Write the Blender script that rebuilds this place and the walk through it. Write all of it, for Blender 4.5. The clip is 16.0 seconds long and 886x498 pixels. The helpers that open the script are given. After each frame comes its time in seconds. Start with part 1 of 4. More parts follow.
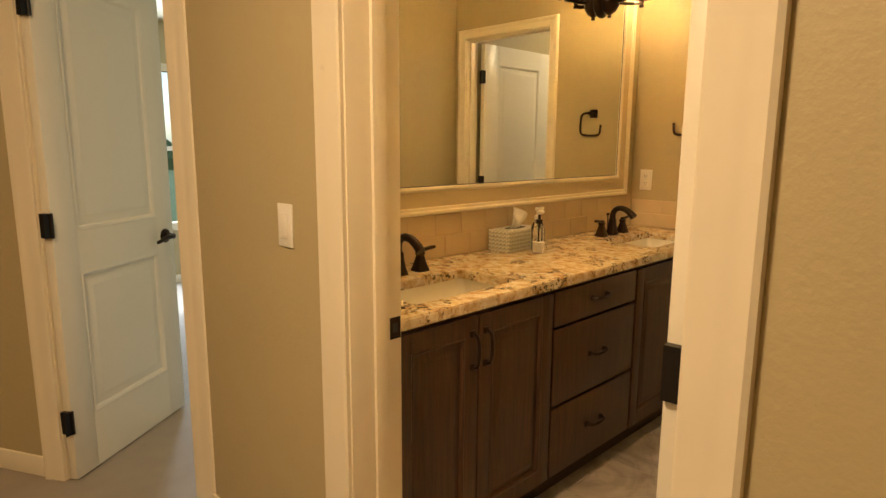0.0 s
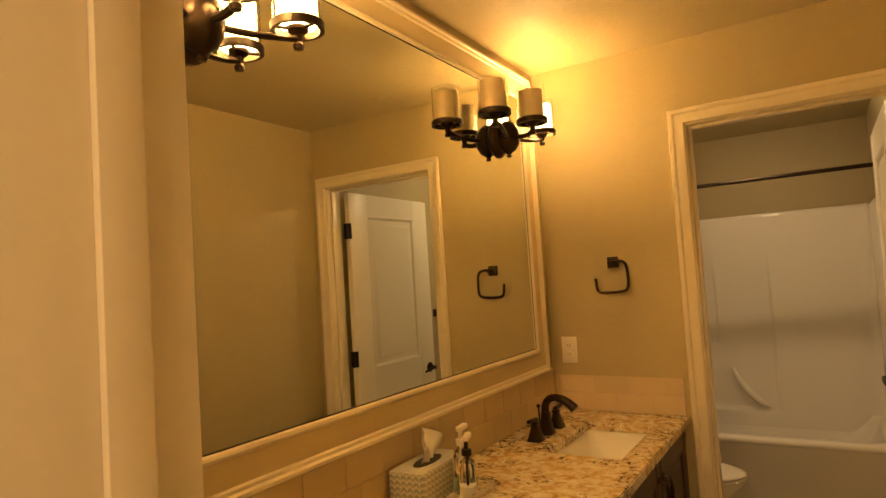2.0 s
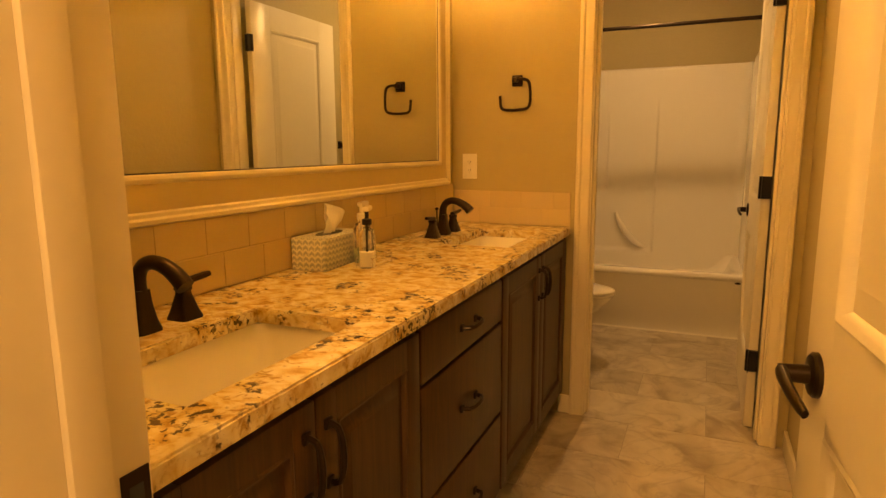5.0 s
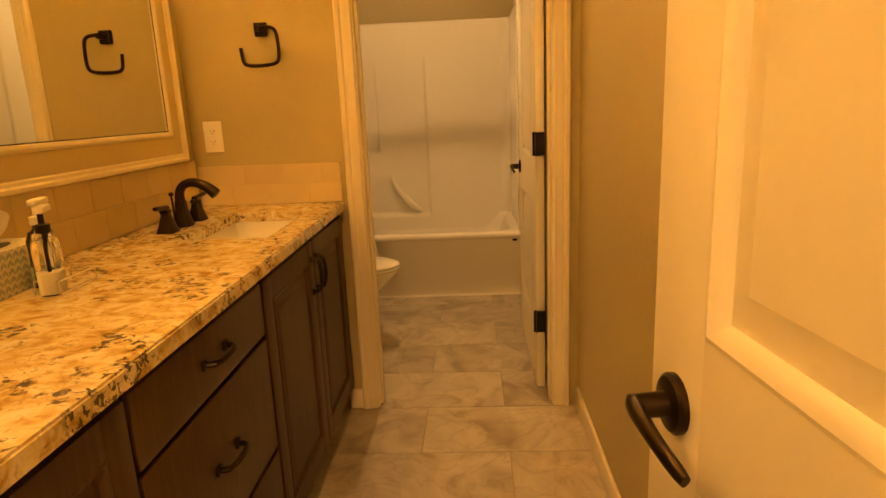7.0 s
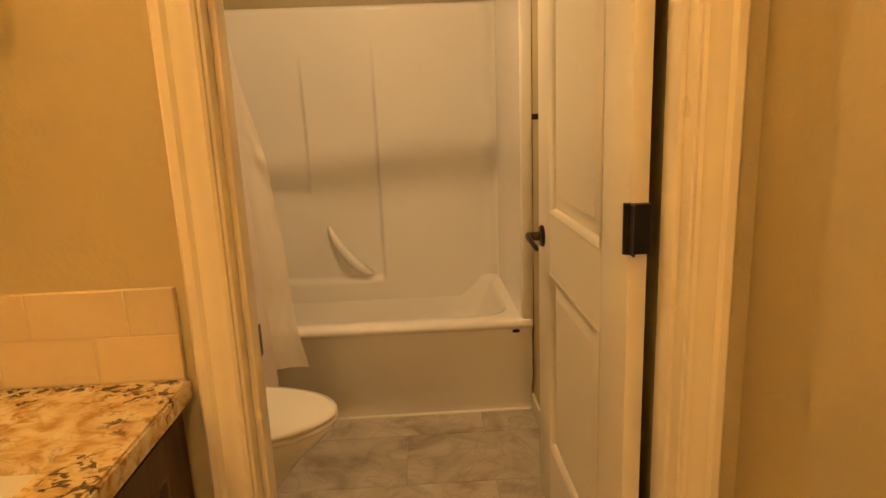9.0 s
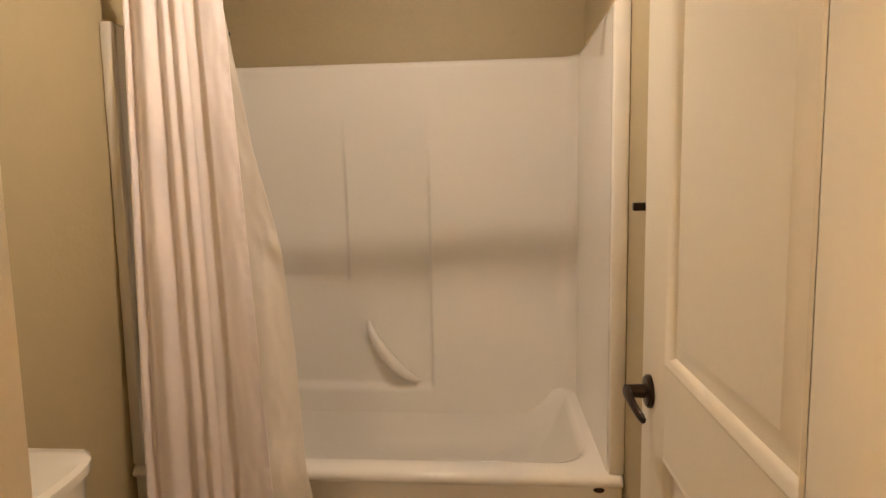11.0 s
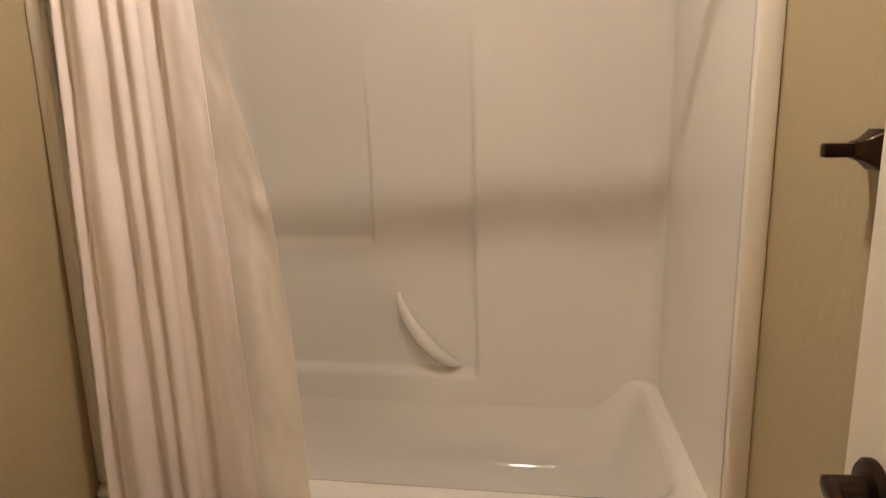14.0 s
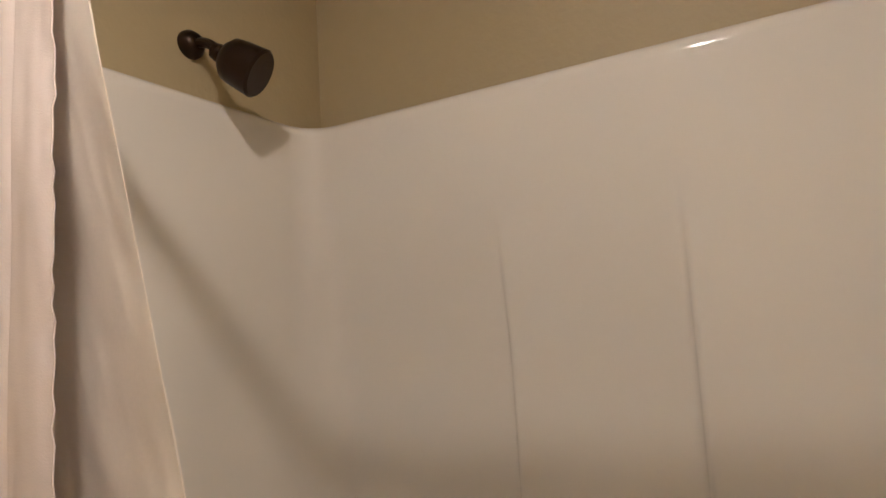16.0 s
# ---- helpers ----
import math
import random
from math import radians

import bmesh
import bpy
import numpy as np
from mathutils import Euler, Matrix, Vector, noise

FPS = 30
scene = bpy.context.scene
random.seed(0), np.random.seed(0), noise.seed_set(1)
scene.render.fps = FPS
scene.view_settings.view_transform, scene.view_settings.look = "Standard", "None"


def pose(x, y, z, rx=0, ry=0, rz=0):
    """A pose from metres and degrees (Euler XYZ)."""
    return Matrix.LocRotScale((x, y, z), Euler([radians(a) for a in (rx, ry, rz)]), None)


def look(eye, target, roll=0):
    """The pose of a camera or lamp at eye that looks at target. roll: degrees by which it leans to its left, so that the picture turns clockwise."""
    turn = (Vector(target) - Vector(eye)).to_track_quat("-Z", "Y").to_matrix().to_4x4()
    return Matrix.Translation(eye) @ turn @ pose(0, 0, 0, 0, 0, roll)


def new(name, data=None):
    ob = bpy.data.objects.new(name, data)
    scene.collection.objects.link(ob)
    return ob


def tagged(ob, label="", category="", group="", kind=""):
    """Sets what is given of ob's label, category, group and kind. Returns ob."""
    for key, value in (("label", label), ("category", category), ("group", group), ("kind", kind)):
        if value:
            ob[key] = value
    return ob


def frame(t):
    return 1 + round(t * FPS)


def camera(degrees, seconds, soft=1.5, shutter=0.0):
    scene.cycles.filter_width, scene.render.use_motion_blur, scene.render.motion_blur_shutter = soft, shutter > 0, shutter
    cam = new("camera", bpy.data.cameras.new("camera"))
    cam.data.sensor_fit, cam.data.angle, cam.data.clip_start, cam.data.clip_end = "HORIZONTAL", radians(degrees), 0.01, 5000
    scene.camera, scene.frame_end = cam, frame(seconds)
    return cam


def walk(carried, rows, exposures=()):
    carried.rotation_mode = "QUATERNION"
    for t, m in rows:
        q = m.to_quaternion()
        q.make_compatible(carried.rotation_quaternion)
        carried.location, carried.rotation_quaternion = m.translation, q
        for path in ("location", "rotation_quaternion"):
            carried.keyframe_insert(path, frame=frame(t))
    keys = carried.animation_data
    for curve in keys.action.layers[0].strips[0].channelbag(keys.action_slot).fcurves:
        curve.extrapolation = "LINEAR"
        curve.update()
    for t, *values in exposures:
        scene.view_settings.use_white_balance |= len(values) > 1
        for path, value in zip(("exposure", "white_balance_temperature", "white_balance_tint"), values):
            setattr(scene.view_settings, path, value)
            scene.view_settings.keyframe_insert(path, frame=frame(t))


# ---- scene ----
cam = camera(72.4, 16.0)
PATH = [
    (0, (0.907, 0.594, 1.322), (2.287, 2.001, 0.981), 0.3),
    (0.5, (1.035, 0.853, 1.322), (2.578, 2.082, 0.989), -0.8),
    (1, (1.226, 1.044, 1.35), (2.87, 2.151, 1.08), -1.9),
    (1.5, (1.426, 1.197, 1.406), (3.114, 2.268, 1.338), -3.0),
    (2, (1.532, 1.25, 1.474), (3.225, 2.311, 1.578), -3.7),
    (2.5, (1.568, 1.262, 1.509), (3.280, 2.264, 1.756), -3.8),
    (3, (1.555, 1.261, 1.486), (3.276, 2.237, 1.778), -3.2),
    (3.5, (1.529, 1.258, 1.427), (3.283, 2.204, 1.589), -2.3),
    (4, (1.482, 1.232, 1.369), (3.267, 2.133, 1.325), -0.7),
    (4.5, (1.478, 1.227, 1.269), (3.275, 2.078, 1.061), 0.5),
    (5, (1.463, 1.221, 1.21), (3.272, 2.01, 0.884), -0.3),
    (5.2, (1.464, 1.228, 1.181), (3.29, 1.961, 0.825), -0.4),
    (7.3, (2.017, 1.291, 1.213), (3.967, 1.351, 0.773), -2.6),
    (7.5, (2.162, 1.313, 1.219), (4.117, 1.364, 0.799), -2.8),
    (8, (2.512, 1.358, 1.23), (4.467, 1.339, 0.811), -3.3),
    (8.5, (2.866, 1.363, 1.255), (4.814, 1.287, 0.807), -2.9),
    (9, (3.215, 1.387, 1.257), (5.167, 1.318, 0.828), -2.3),
    (9.5, (3.508, 1.375, 1.263), (5.473, 1.342, 0.888), -1.4),
    (10, (3.763, 1.336, 1.323), (5.738, 1.438, 1.028), -0.8),
    (10.2, (3.824, 1.296, 1.306), (5.806, 1.478, 1.111), -1.5),
    (12.3, (3.824, 1.385, 1.312), (5.784, 1.520, 0.937), 0.8),
    (12.5, (3.815, 1.362, 1.285), (5.762, 1.522, 0.854), 0.5),
    (13, (3.847, 1.357, 1.264), (5.773, 1.535, 0.754), 0.4),
    (13.5, (4.076, 1.401, 1.284), (6.002, 1.602, 0.784), 0.3),
    (14, (4.356, 1.382, 1.289), (6.291, 1.689, 0.889), -1.5),
    (14.5, (4.647, 1.424, 1.322), (6.572, 1.891, 1.050), -0.7),
    (15, (4.917, 1.475, 1.290), (6.814, 2.101, 1.205), -1.9),
    (15.5, (5.100, 1.467, 1.331), (6.935, 2.260, 1.408), -3.6),
    (16, (5.237, 1.439, 1.345), (6.970, 2.419, 1.531), -3.4),
]
# seconds, stops, kelvin, tint
EXPOSURES = [(0, 0.75, 6200, 4), (1.0, 0.62, 6900, 4), (1.5, 0.25, 7400, 6), (2, 0.13, 8300, 9), (2.5, -0.22, 9700, 14), (3.5, -0.25, 12200, 16), (4, 0.0, 13400, 17), (4.5, 0.25, 14400, 18), (5, 0.57, 15000, 19), (7.5, 0.72, 15000, 20), (8, 0.85, 13500, 17), (8.5, 0.82, 10500, 15), (9, 0.78, 9000, 14), (9.5, 0.74, 7600, 14), (10, 0.86, 6300, 14), (12.5, 0.95, 5350, 12), (13.5, 0.92, 5300, 13), (14, 0.93, 5250, 13), (14.5, 0.85, 5150, 13), (15.5, 0.72, 5000, 13), (16, 0.70, 4950, 13)]
walk(cam, [(t, look(eye, target, roll)) for t, eye, target, roll in PATH], EXPOSURES)

# ---- light ----
scene.view_settings.exposure = 0.0
world = bpy.data.worlds.new("world")
scene.world = world
world.use_nodes = True
wn = world.node_tree.nodes
sky = wn.new("ShaderNodeTexSky")
sky.sky_type = "NISHITA"
sky.sun_disc = False
sky.sun_elevation = radians(35)
sky.sun_rotation = radians(200)
world.node_tree.links.new(sky.outputs[0], wn["Background"].inputs[0])
wn["Background"].inputs[1].default_value = 0.12
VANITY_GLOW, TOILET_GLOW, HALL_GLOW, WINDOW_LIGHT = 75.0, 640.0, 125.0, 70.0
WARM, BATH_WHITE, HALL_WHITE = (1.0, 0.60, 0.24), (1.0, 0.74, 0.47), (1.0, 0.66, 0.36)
sun = new("sun", bpy.data.lights.new("sun", "SUN"))
sun.data.energy, sun.data.angle, sun.data.color = 2.0, radians(0.6), (1.0, 0.95, 0.88)
sun.matrix_world = look((3, 12, 10), (3, 6, 4))
window_lamp = new("window_daylight", bpy.data.lights.new("window_daylight", "AREA"))
window_lamp.data.shape, window_lamp.data.size, window_lamp.data.size_y = "RECTANGLE", 0.36, 1.3
window_lamp.data.energy, window_lamp.data.color = WINDOW_LIGHT, (0.70, 0.80, 1.0)
window_lamp.matrix_world = look((3.38, 6.38, 1.27), (2.6, 3.0, 0.9))


# ---- materials ----
def material(name, color, rough=0.5, metal=0.0, vary=0.06, scale=3.0, bump=0.0, bump_scale=60.0, coat=0.0, spec=0.5, grain=0.03, obj_rand=0.0):
    m = bpy.data.materials.new(name)
    m.use_nodes = True
    nt = m.node_tree
    b = nt.nodes["Principled BSDF"]
    b.inputs["Roughness"].default_value = rough
    b.inputs["Metallic"].default_value = metal
    b.inputs["Coat Weight"].default_value = coat
    b.inputs["Specular IOR Level"].default_value = spec
    co = nt.nodes.new("ShaderNodeTexCoord").outputs["Object"]
    n1 = noise_node(nt, co, scale, 5)
    n2 = noise_node(nt, co, scale * 17, 3)
    mix = add_math(nt, "ADD", mul(nt, n1, vary * 2), mul(nt, n2, grain * 2))
    val = add_math(nt, "ADD", mix, 1.0 - vary - grain)
    if obj_rand:
        rnd = nt.nodes.new("ShaderNodeObjectInfo").outputs["Random"]
        val = add_math(nt, "ADD", val, mul(nt, rnd, obj_rand))
    hsv = nt.nodes.new("ShaderNodeHueSaturation")
    hsv.inputs["Color"].default_value = (*color, 1)
    nt.links.new(val, hsv.inputs["Value"])
    nt.links.new(hsv.outputs[0], b.inputs["Base Color"])
    rr = add_math(nt, "ADD", mul(nt, n1, 0.12), max(rough - 0.06, 0.02))
    nt.links.new(rr, b.inputs["Roughness"])
    if bump:
        h = noise_node(nt, co, bump_scale, 3)
        bp = nt.nodes.new("ShaderNodeBump")
        bp.inputs["Strength"].default_value = bump
        bp.inputs["Distance"].default_value = 0.004
        nt.links.new(h, bp.inputs["Height"])
        nt.links.new(bp.outputs[0], b.inputs["Normal"])
    return m


def noise_node(nt, co, scale, detail, distortion=0.0):
    n = nt.nodes.new("ShaderNodeTexNoise")
    n.inputs["Scale"].default_value = scale
    n.inputs["Detail"].default_value = detail
    n.inputs["Distortion"].default_value = distortion
    nt.links.new(co, n.inputs["Vector"])
    return n.outputs["Fac"]


def add_math(nt, op, a, b):
    n = nt.nodes.new("ShaderNodeMath")
    n.operation = op
    for i, v in enumerate((a, b)):
        if isinstance(v, (int, float)):
            n.inputs[i].default_value = v
        else:
            nt.links.new(v, n.inputs[i])
    return n.outputs[0]


def mul(nt, a, b):
    return add_math(nt, "MULTIPLY", a, b)


def ramp(nt, fac, stops):
    r = nt.nodes.new("ShaderNodeValToRGB")
    el = r.color_ramp.elements
    while len(el) < len(stops):
        el.new(0.5)
    for e, (p, c) in zip(el, stops):
        e.position = p
        e.color = (*c, 1)
    nt.links.new(fac, r.inputs[0])
    return r.outputs[0]


def mix_color(nt, fac, a, b):
    n = nt.nodes.new("ShaderNodeMix")
    n.data_type = "RGBA"
    for sock, v in ((n.inputs[0], fac), (n.inputs[6], a), (n.inputs[7], b)):
        if isinstance(v, tuple):
            sock.default_value = (*v, 1)
        elif isinstance(v, float):
            sock.default_value = v
        else:
            nt.links.new(v, sock)
    return n.outputs[2]


def granite_material():
    m = bpy.data.materials.new("granite")
    m.use_nodes = True
    nt = m.node_tree
    b = nt.nodes["Principled BSDF"]
    co = nt.nodes.new("ShaderNodeTexCoord").outputs["Object"]
    mp = nt.nodes.new("ShaderNodeMapping")
    mp.inputs["Rotation"].default_value = (0, 0, 0.6)
    mp.inputs["Scale"].default_value = (1.0, 0.8, 1.0)
    nt.links.new(co, mp.inputs[0])
    st = mp.outputs[0]
    base = ramp(nt, noise_node(nt, st, 30, 8, 0.7), [(0.30, (0.40, 0.25, 0.11)), (0.42, (0.60, 0.45, 0.26)), (0.52, (0.70, 0.59, 0.40)), (0.68, (0.78, 0.71, 0.57))])
    gold = ramp(nt, noise_node(nt, st, 55, 6, 1.0), [(0.53, (0, 0, 0)), (0.68, (0.85, 0.85, 0.85))])
    cloud = ramp(nt, noise_node(nt, co, 4.0, 3, 0.5), [(0.38, (0.45, 0.45, 0.45)), (0.62, (1, 1, 1))])
    c = mix_color(nt, mul(nt, gold, cloud), base, (0.34, 0.19, 0.075))
    veins = ramp(nt, noise_node(nt, co, 5.5, 5, 1.8), [(0.515, (0, 0, 0)), (0.58, (1, 1, 1))])
    flecks = ramp(nt, noise_node(nt, st, 78, 7, 0.6), [(0.52, (0, 0, 0)), (0.57, (1, 1, 1))])
    rare = ramp(nt, noise_node(nt, st, 75, 5, 1.0), [(0.655, (0, 0, 0)), (0.68, (1, 1, 1))])
    dark = add_math(nt, "MAXIMUM", mul(nt, mul(nt, veins, flecks), 0.92), mul(nt, rare, 0.5))
    c = mix_color(nt, dark, c, (0.055, 0.044, 0.034))
    nt.links.new(c, b.inputs["Base Color"])
    b.inputs["Roughness"].default_value = 0.16
    return m


def wood_material():
    m = bpy.data.materials.new("stained_wood")
    m.use_nodes = True
    nt = m.node_tree
    b = nt.nodes["Principled BSDF"]
    tc = nt.nodes.new("ShaderNodeTexCoord").outputs["Object"]
    mp = nt.nodes.new("ShaderNodeMapping")
    mp.inputs["Scale"].default_value = (14, 14, 0.9)
    nt.links.new(tc, mp.inputs[0])
    g = noise_node(nt, mp.outputs[0], 6, 6, 0.8)
    c1 = ramp(nt, g, [(0.3, (0.030, 0.012, 0.0045)), (0.55, (0.068, 0.030, 0.0105)), (0.75, (0.105, 0.050, 0.018))])
    blot = noise_node(nt, tc, 5, 4)
    c = mix_color(nt, mul(nt, blot, 0.6), c1, (0.06, 0.030, 0.015))
    nt.links.new(c, b.inputs["Base Color"])
    b.inputs["Roughness"].default_value = 0.42
    bp = nt.nodes.new("ShaderNodeBump")
    bp.inputs["Strength"].default_value = 0.12
    bp.inputs["Distance"].default_value = 0.001
    nt.links.new(g, bp.inputs["Height"])
    nt.links.new(bp.outputs[0], b.inputs["Normal"])
    return m


def stone_tile_material():
    m = bpy.data.materials.new("stone_look_tile")
    m.use_nodes = True
    nt = m.node_tree
    b = nt.nodes["Principled BSDF"]
    tc = nt.nodes.new("ShaderNodeTexCoord").outputs["Object"]
    info = nt.nodes.new("ShaderNodeObjectInfo")
    off = nt.nodes.new("ShaderNodeVectorMath")
    off.operation = "MULTIPLY_ADD"
    comb = nt.nodes.new("ShaderNodeCombineXYZ")
    for i in range(3):
        nt.links.new(info.outputs["Random"], comb.inputs[i])
    nt.links.new(comb.outputs[0], off.inputs[0])
    off.inputs[1].default_value = (37, 71, 13)
    nt.links.new(tc, off.inputs[2])
    v = off.outputs[0]
    c1 = ramp(nt, noise_node(nt, v, 4.5, 7, 1.4), [(0.32, (0.30, 0.25, 0.195)), (0.46, (0.43, 0.375, 0.31)), (0.60, (0.52, 0.465, 0.395)), (0.75, (0.58, 0.53, 0.46))])
    vein = noise_node(nt, v, 3.2, 5, 2.2)
    d = add_math(nt, "ABSOLUTE", add_math(nt, "SUBTRACT", vein, 0.5), 0.0)
    line = ramp(nt, d, [(0.0, (0.28, 0.28, 0.28)), (0.03, (0, 0, 0))])
    c = mix_color(nt, line, c1, (0.19, 0.165, 0.14))
    hs = nt.nodes.new("ShaderNodeHueSaturation")
    nt.links.new(c, hs.inputs["Color"])
    nt.links.new(add_math(nt, "ADD", mul(nt, info.outputs["Random"], 0.16), 0.92), hs.inputs["Value"])
    nt.links.new(hs.outputs[0], b.inputs["Base Color"])
    b.inputs["Roughness"].default_value = 0.38
    return m


def emission_material(name, color, strength):
    m = bpy.data.materials.new(name)
    m.use_nodes = True
    b = m.node_tree.nodes["Principled BSDF"]
    b.inputs["Base Color"].default_value = (0.85, 0.8, 0.7, 1)
    b.inputs["Emission Color"].default_value = (*color, 1)
    b.inputs["Emission Strength"].default_value = strength
    return m


def glass_material(name, color=(1, 1, 1), rough=0.02, ior=1.45):
    m = bpy.data.materials.new(name)
    m.use_nodes = True
    b = m.node_tree.nodes["Principled BSDF"]
    b.inputs["Base Color"].default_value = (*color, 1)
    b.inputs["Transmission Weight"].default_value = 1.0
    b.inputs["Roughness"].default_value = rough
    b.inputs["IOR"].default_value = ior
    return m


def pattern_material():
    m = bpy.data.materials.new("printed_card")
    m.use_nodes = True
    nt = m.node_tree
    b = nt.nodes["Principled BSDF"]
    tc = nt.nodes.new("ShaderNodeTexCoord").outputs["Object"]
    sep = nt.nodes.new("ShaderNodeSeparateXYZ")
    nt.links.new(tc, sep.inputs[0])
    along = add_math(nt, "ADD", sep.outputs[0], sep.outputs[1])
    # chevrons: rows shifted by a triangle wave across each column
    tri = add_math(nt, "PINGPONG", along, 0.010)
    rowv = add_math(nt, "ADD", sep.outputs[2], mul(nt, tri, -0.9))
    saw = add_math(nt, "FRACT", mul(nt, rowv, 62.0), 0.0)
    mask = add_math(nt, "GREATER_THAN", saw, 0.42)
    edge = add_math(nt, "GREATER_THAN", tri, 0.0012)
    mk = mul(nt, mask, edge)
    c = mix_color(nt, mk, (0.70, 0.68, 0.62), mix_color(nt, noise_node(nt, tc, 40, 2), (0.30, 0.33, 0.33), (0.46, 0.48, 0.46)))
    nt.links.new(c, b.inputs["Base Color"])
    b.inputs["Roughness"].default_value = 0.5
    return m


PAINT = material("tan_wall_paint", (0.455, 0.380, 0.222), 0.55, vary=0.04, scale=1.5, bump=0.28, bump_scale=70)
CEIL = material("knockdown_ceiling_paint", (0.51, 0.435, 0.28), 0.5, vary=0.04, scale=2, bump=0.9, bump_scale=45)
TRIM = material("cream_trim_paint", (0.78, 0.70, 0.55), 0.30, vary=0.03, grain=0.01)
DOORP = material("white_door_paint", (0.76, 0.71, 0.60), 0.34, vary=0.03, grain=0.015, bump=0.05, bump_scale=120)
PANELP = material("cream_frame_paint", (0.64, 0.53, 0.34), 0.4, vary=0.03)
BRONZE = material("oil_rubbed_bronze", (0.035, 0.022, 0.014), 0.34, metal=0.75, vary=0.3, scale=30)
BLACK = material("black_hinge_metal", (0.015, 0.012, 0.010), 0.42, metal=0.5, vary=0.2, scale=30)
WOOD = wood_material()
DARKWOOD = material("darker_toe_wood", (0.030, 0.015, 0.008), 0.6)
GRANITE = granite_material()
CERAMIC = material("white_ceramic", (0.80, 0.77, 0.70), 0.08, vary=0.01, grain=0.0, coat=0.3)
ACRYLIC = material("white_acrylic", (0.79, 0.76, 0.71), 0.10, vary=0.02, grain=0.005, scale=1.5)
SPLASH = material("beige_ceramic_tile", (0.60, 0.485, 0.325), 0.25, vary=0.07, scale=6, obj_rand=0.10)
GROUT = material("beige_grout", (0.58, 0.47, 0.32), 0.85, vary=0.08, scale=20)
FGROUT = material("grey_floor_grout", (0.37, 0.33, 0.275), 0.9, vary=0.1, scale=15)
FTILE = stone_tile_material()
CARPET = material("beige_carpet", (0.40, 0.35, 0.29), 0.95, vary=0.12, scale=8, bump=1.0, bump_scale=350, spec=0.1)
FABRIC = material("white_curtain_fabric", (0.93, 0.85, 0.845), 0.85, vary=0.03, bump=0.12, bump_scale=500, spec=0.2)
LINER = material("cream_liner_fabric", (0.87, 0.81, 0.72), 0.7, vary=0.05, scale=9, bump=0.12, bump_scale=30, spec=0.3)
PLASTIC = material("white_plastic", (0.80, 0.76, 0.68), 0.3, vary=0.01)
SLOT = material("dark_slot", (0.03, 0.03, 0.03), 0.6)
CARD = pattern_material()
TISSUE = material("white_tissue", (0.86, 0.83, 0.78), 0.9, vary=0.02)
CHROME = material("bright_chrome", (0.8, 0.8, 0.8), 0.12, metal=1.0, vary=0.02)
GLASS = glass_material("clear_glass")
TEAL = glass_material("teal_soap", (0.45, 0.66, 0.64), 0.15)
SOAP = material("pale_soap", (0.80, 0.76, 0.66), 0.35)
LIT = emission_material("lit_frosted_shade", WARM, VANITY_GLOW)
UNLIT = material("unlit_frosted_shade", (0.74, 0.56, 0.32), 0.4)
DOME = emission_material("lit_ceiling_dome", BATH_WHITE, TOILET_GLOW)
# glow of the added hall lamp
HALL_FILL = emission_material("hall_fill_dome", HALL_WHITE, HALL_GLOW)
MIRROR = bpy.data.materials.new("mirror_silver")
MIRROR.use_nodes = True
MIRROR.node_tree.nodes["Principled BSDF"].inputs["Metallic"].default_value = 1.0
MIRROR.node_tree.nodes["Principled BSDF"].inputs["Roughness"].default_value = 0.004
MIRROR.node_tree.nodes["Principled BSDF"].inputs["Base Color"].default_value = (0.78, 0.80, 0.75, 1)
LAWN = material("lawn", (0.07, 0.13, 0.04), 0.9, vary=0.3, scale=2)
HEDGE = material("far_hedge", (0.05, 0.09, 0.03), 0.9, vary=0.4, scale=1.2)


# ---- mesh helpers ----
def add_box(bm, x0, x1, y0, y1, z0, z1, bevel=0.0, mat=None):
    tmp = bmesh.new() if bevel else bm
    vs = [tmp.verts.new((x, y, z)) for z in (z0, z1) for y in (y0, y1) for x in (x0, x1)]
    for f in ((0, 2, 3, 1), (4, 5, 7, 6), (0, 1, 5, 4), (2, 6, 7, 3), (0, 4, 6, 2), (1, 3, 7, 5)):
        tmp.faces.new([vs[i] for i in f])
    if bevel:
        bmesh.ops.bevel(tmp, geom=list(tmp.edges), offset=bevel, segments=2, affect="EDGES", profile=0.5)
        merge(bm, tmp)
    return bm


def merge(bm, tmp, m=None):
    me = bpy.data.meshes.new("tmp")
    if m is not None:
        tmp.transform(m)
    tmp.to_mesh(me)
    tmp.free()
    bm.from_mesh(me)
    bpy.data.meshes.remove(me)


def box_bm(*a, **k):
    return add_box(bmesh.new(), *a, **k)


def finish(name, bm, mat, smooth=True, angle=35):
    bmesh.ops.recalc_face_normals(bm, faces=bm.faces)
    me = bpy.data.meshes.new(name)
    if smooth:
        for f in bm.faces:
            f.smooth = True
        lim = radians(angle)
        for e in bm.edges:
            e.smooth = len(e.link_faces) == 2 and e.calc_face_angle(0) < lim
    bm.to_mesh(me)
    bm.free()
    me.materials.append(mat)
    return new(name, me)


def part(name, bm, mat, parent, label="", **k):
    ob = finish(name, bm, mat, **k)
    ob.parent = parent
    if label:
        tagged(ob, label)
    return ob


def thing(name, label, category, group="", m=None):
    ob = new(name)
    ob.empty_display_size = 0.1
    if m is not None:
        ob.matrix_world = m
    return tagged(ob, label, category, group)


def setting(name, bm, mat, label="", **k):
    return tagged(finish(name, bm, mat, **k), label, kind="structure")


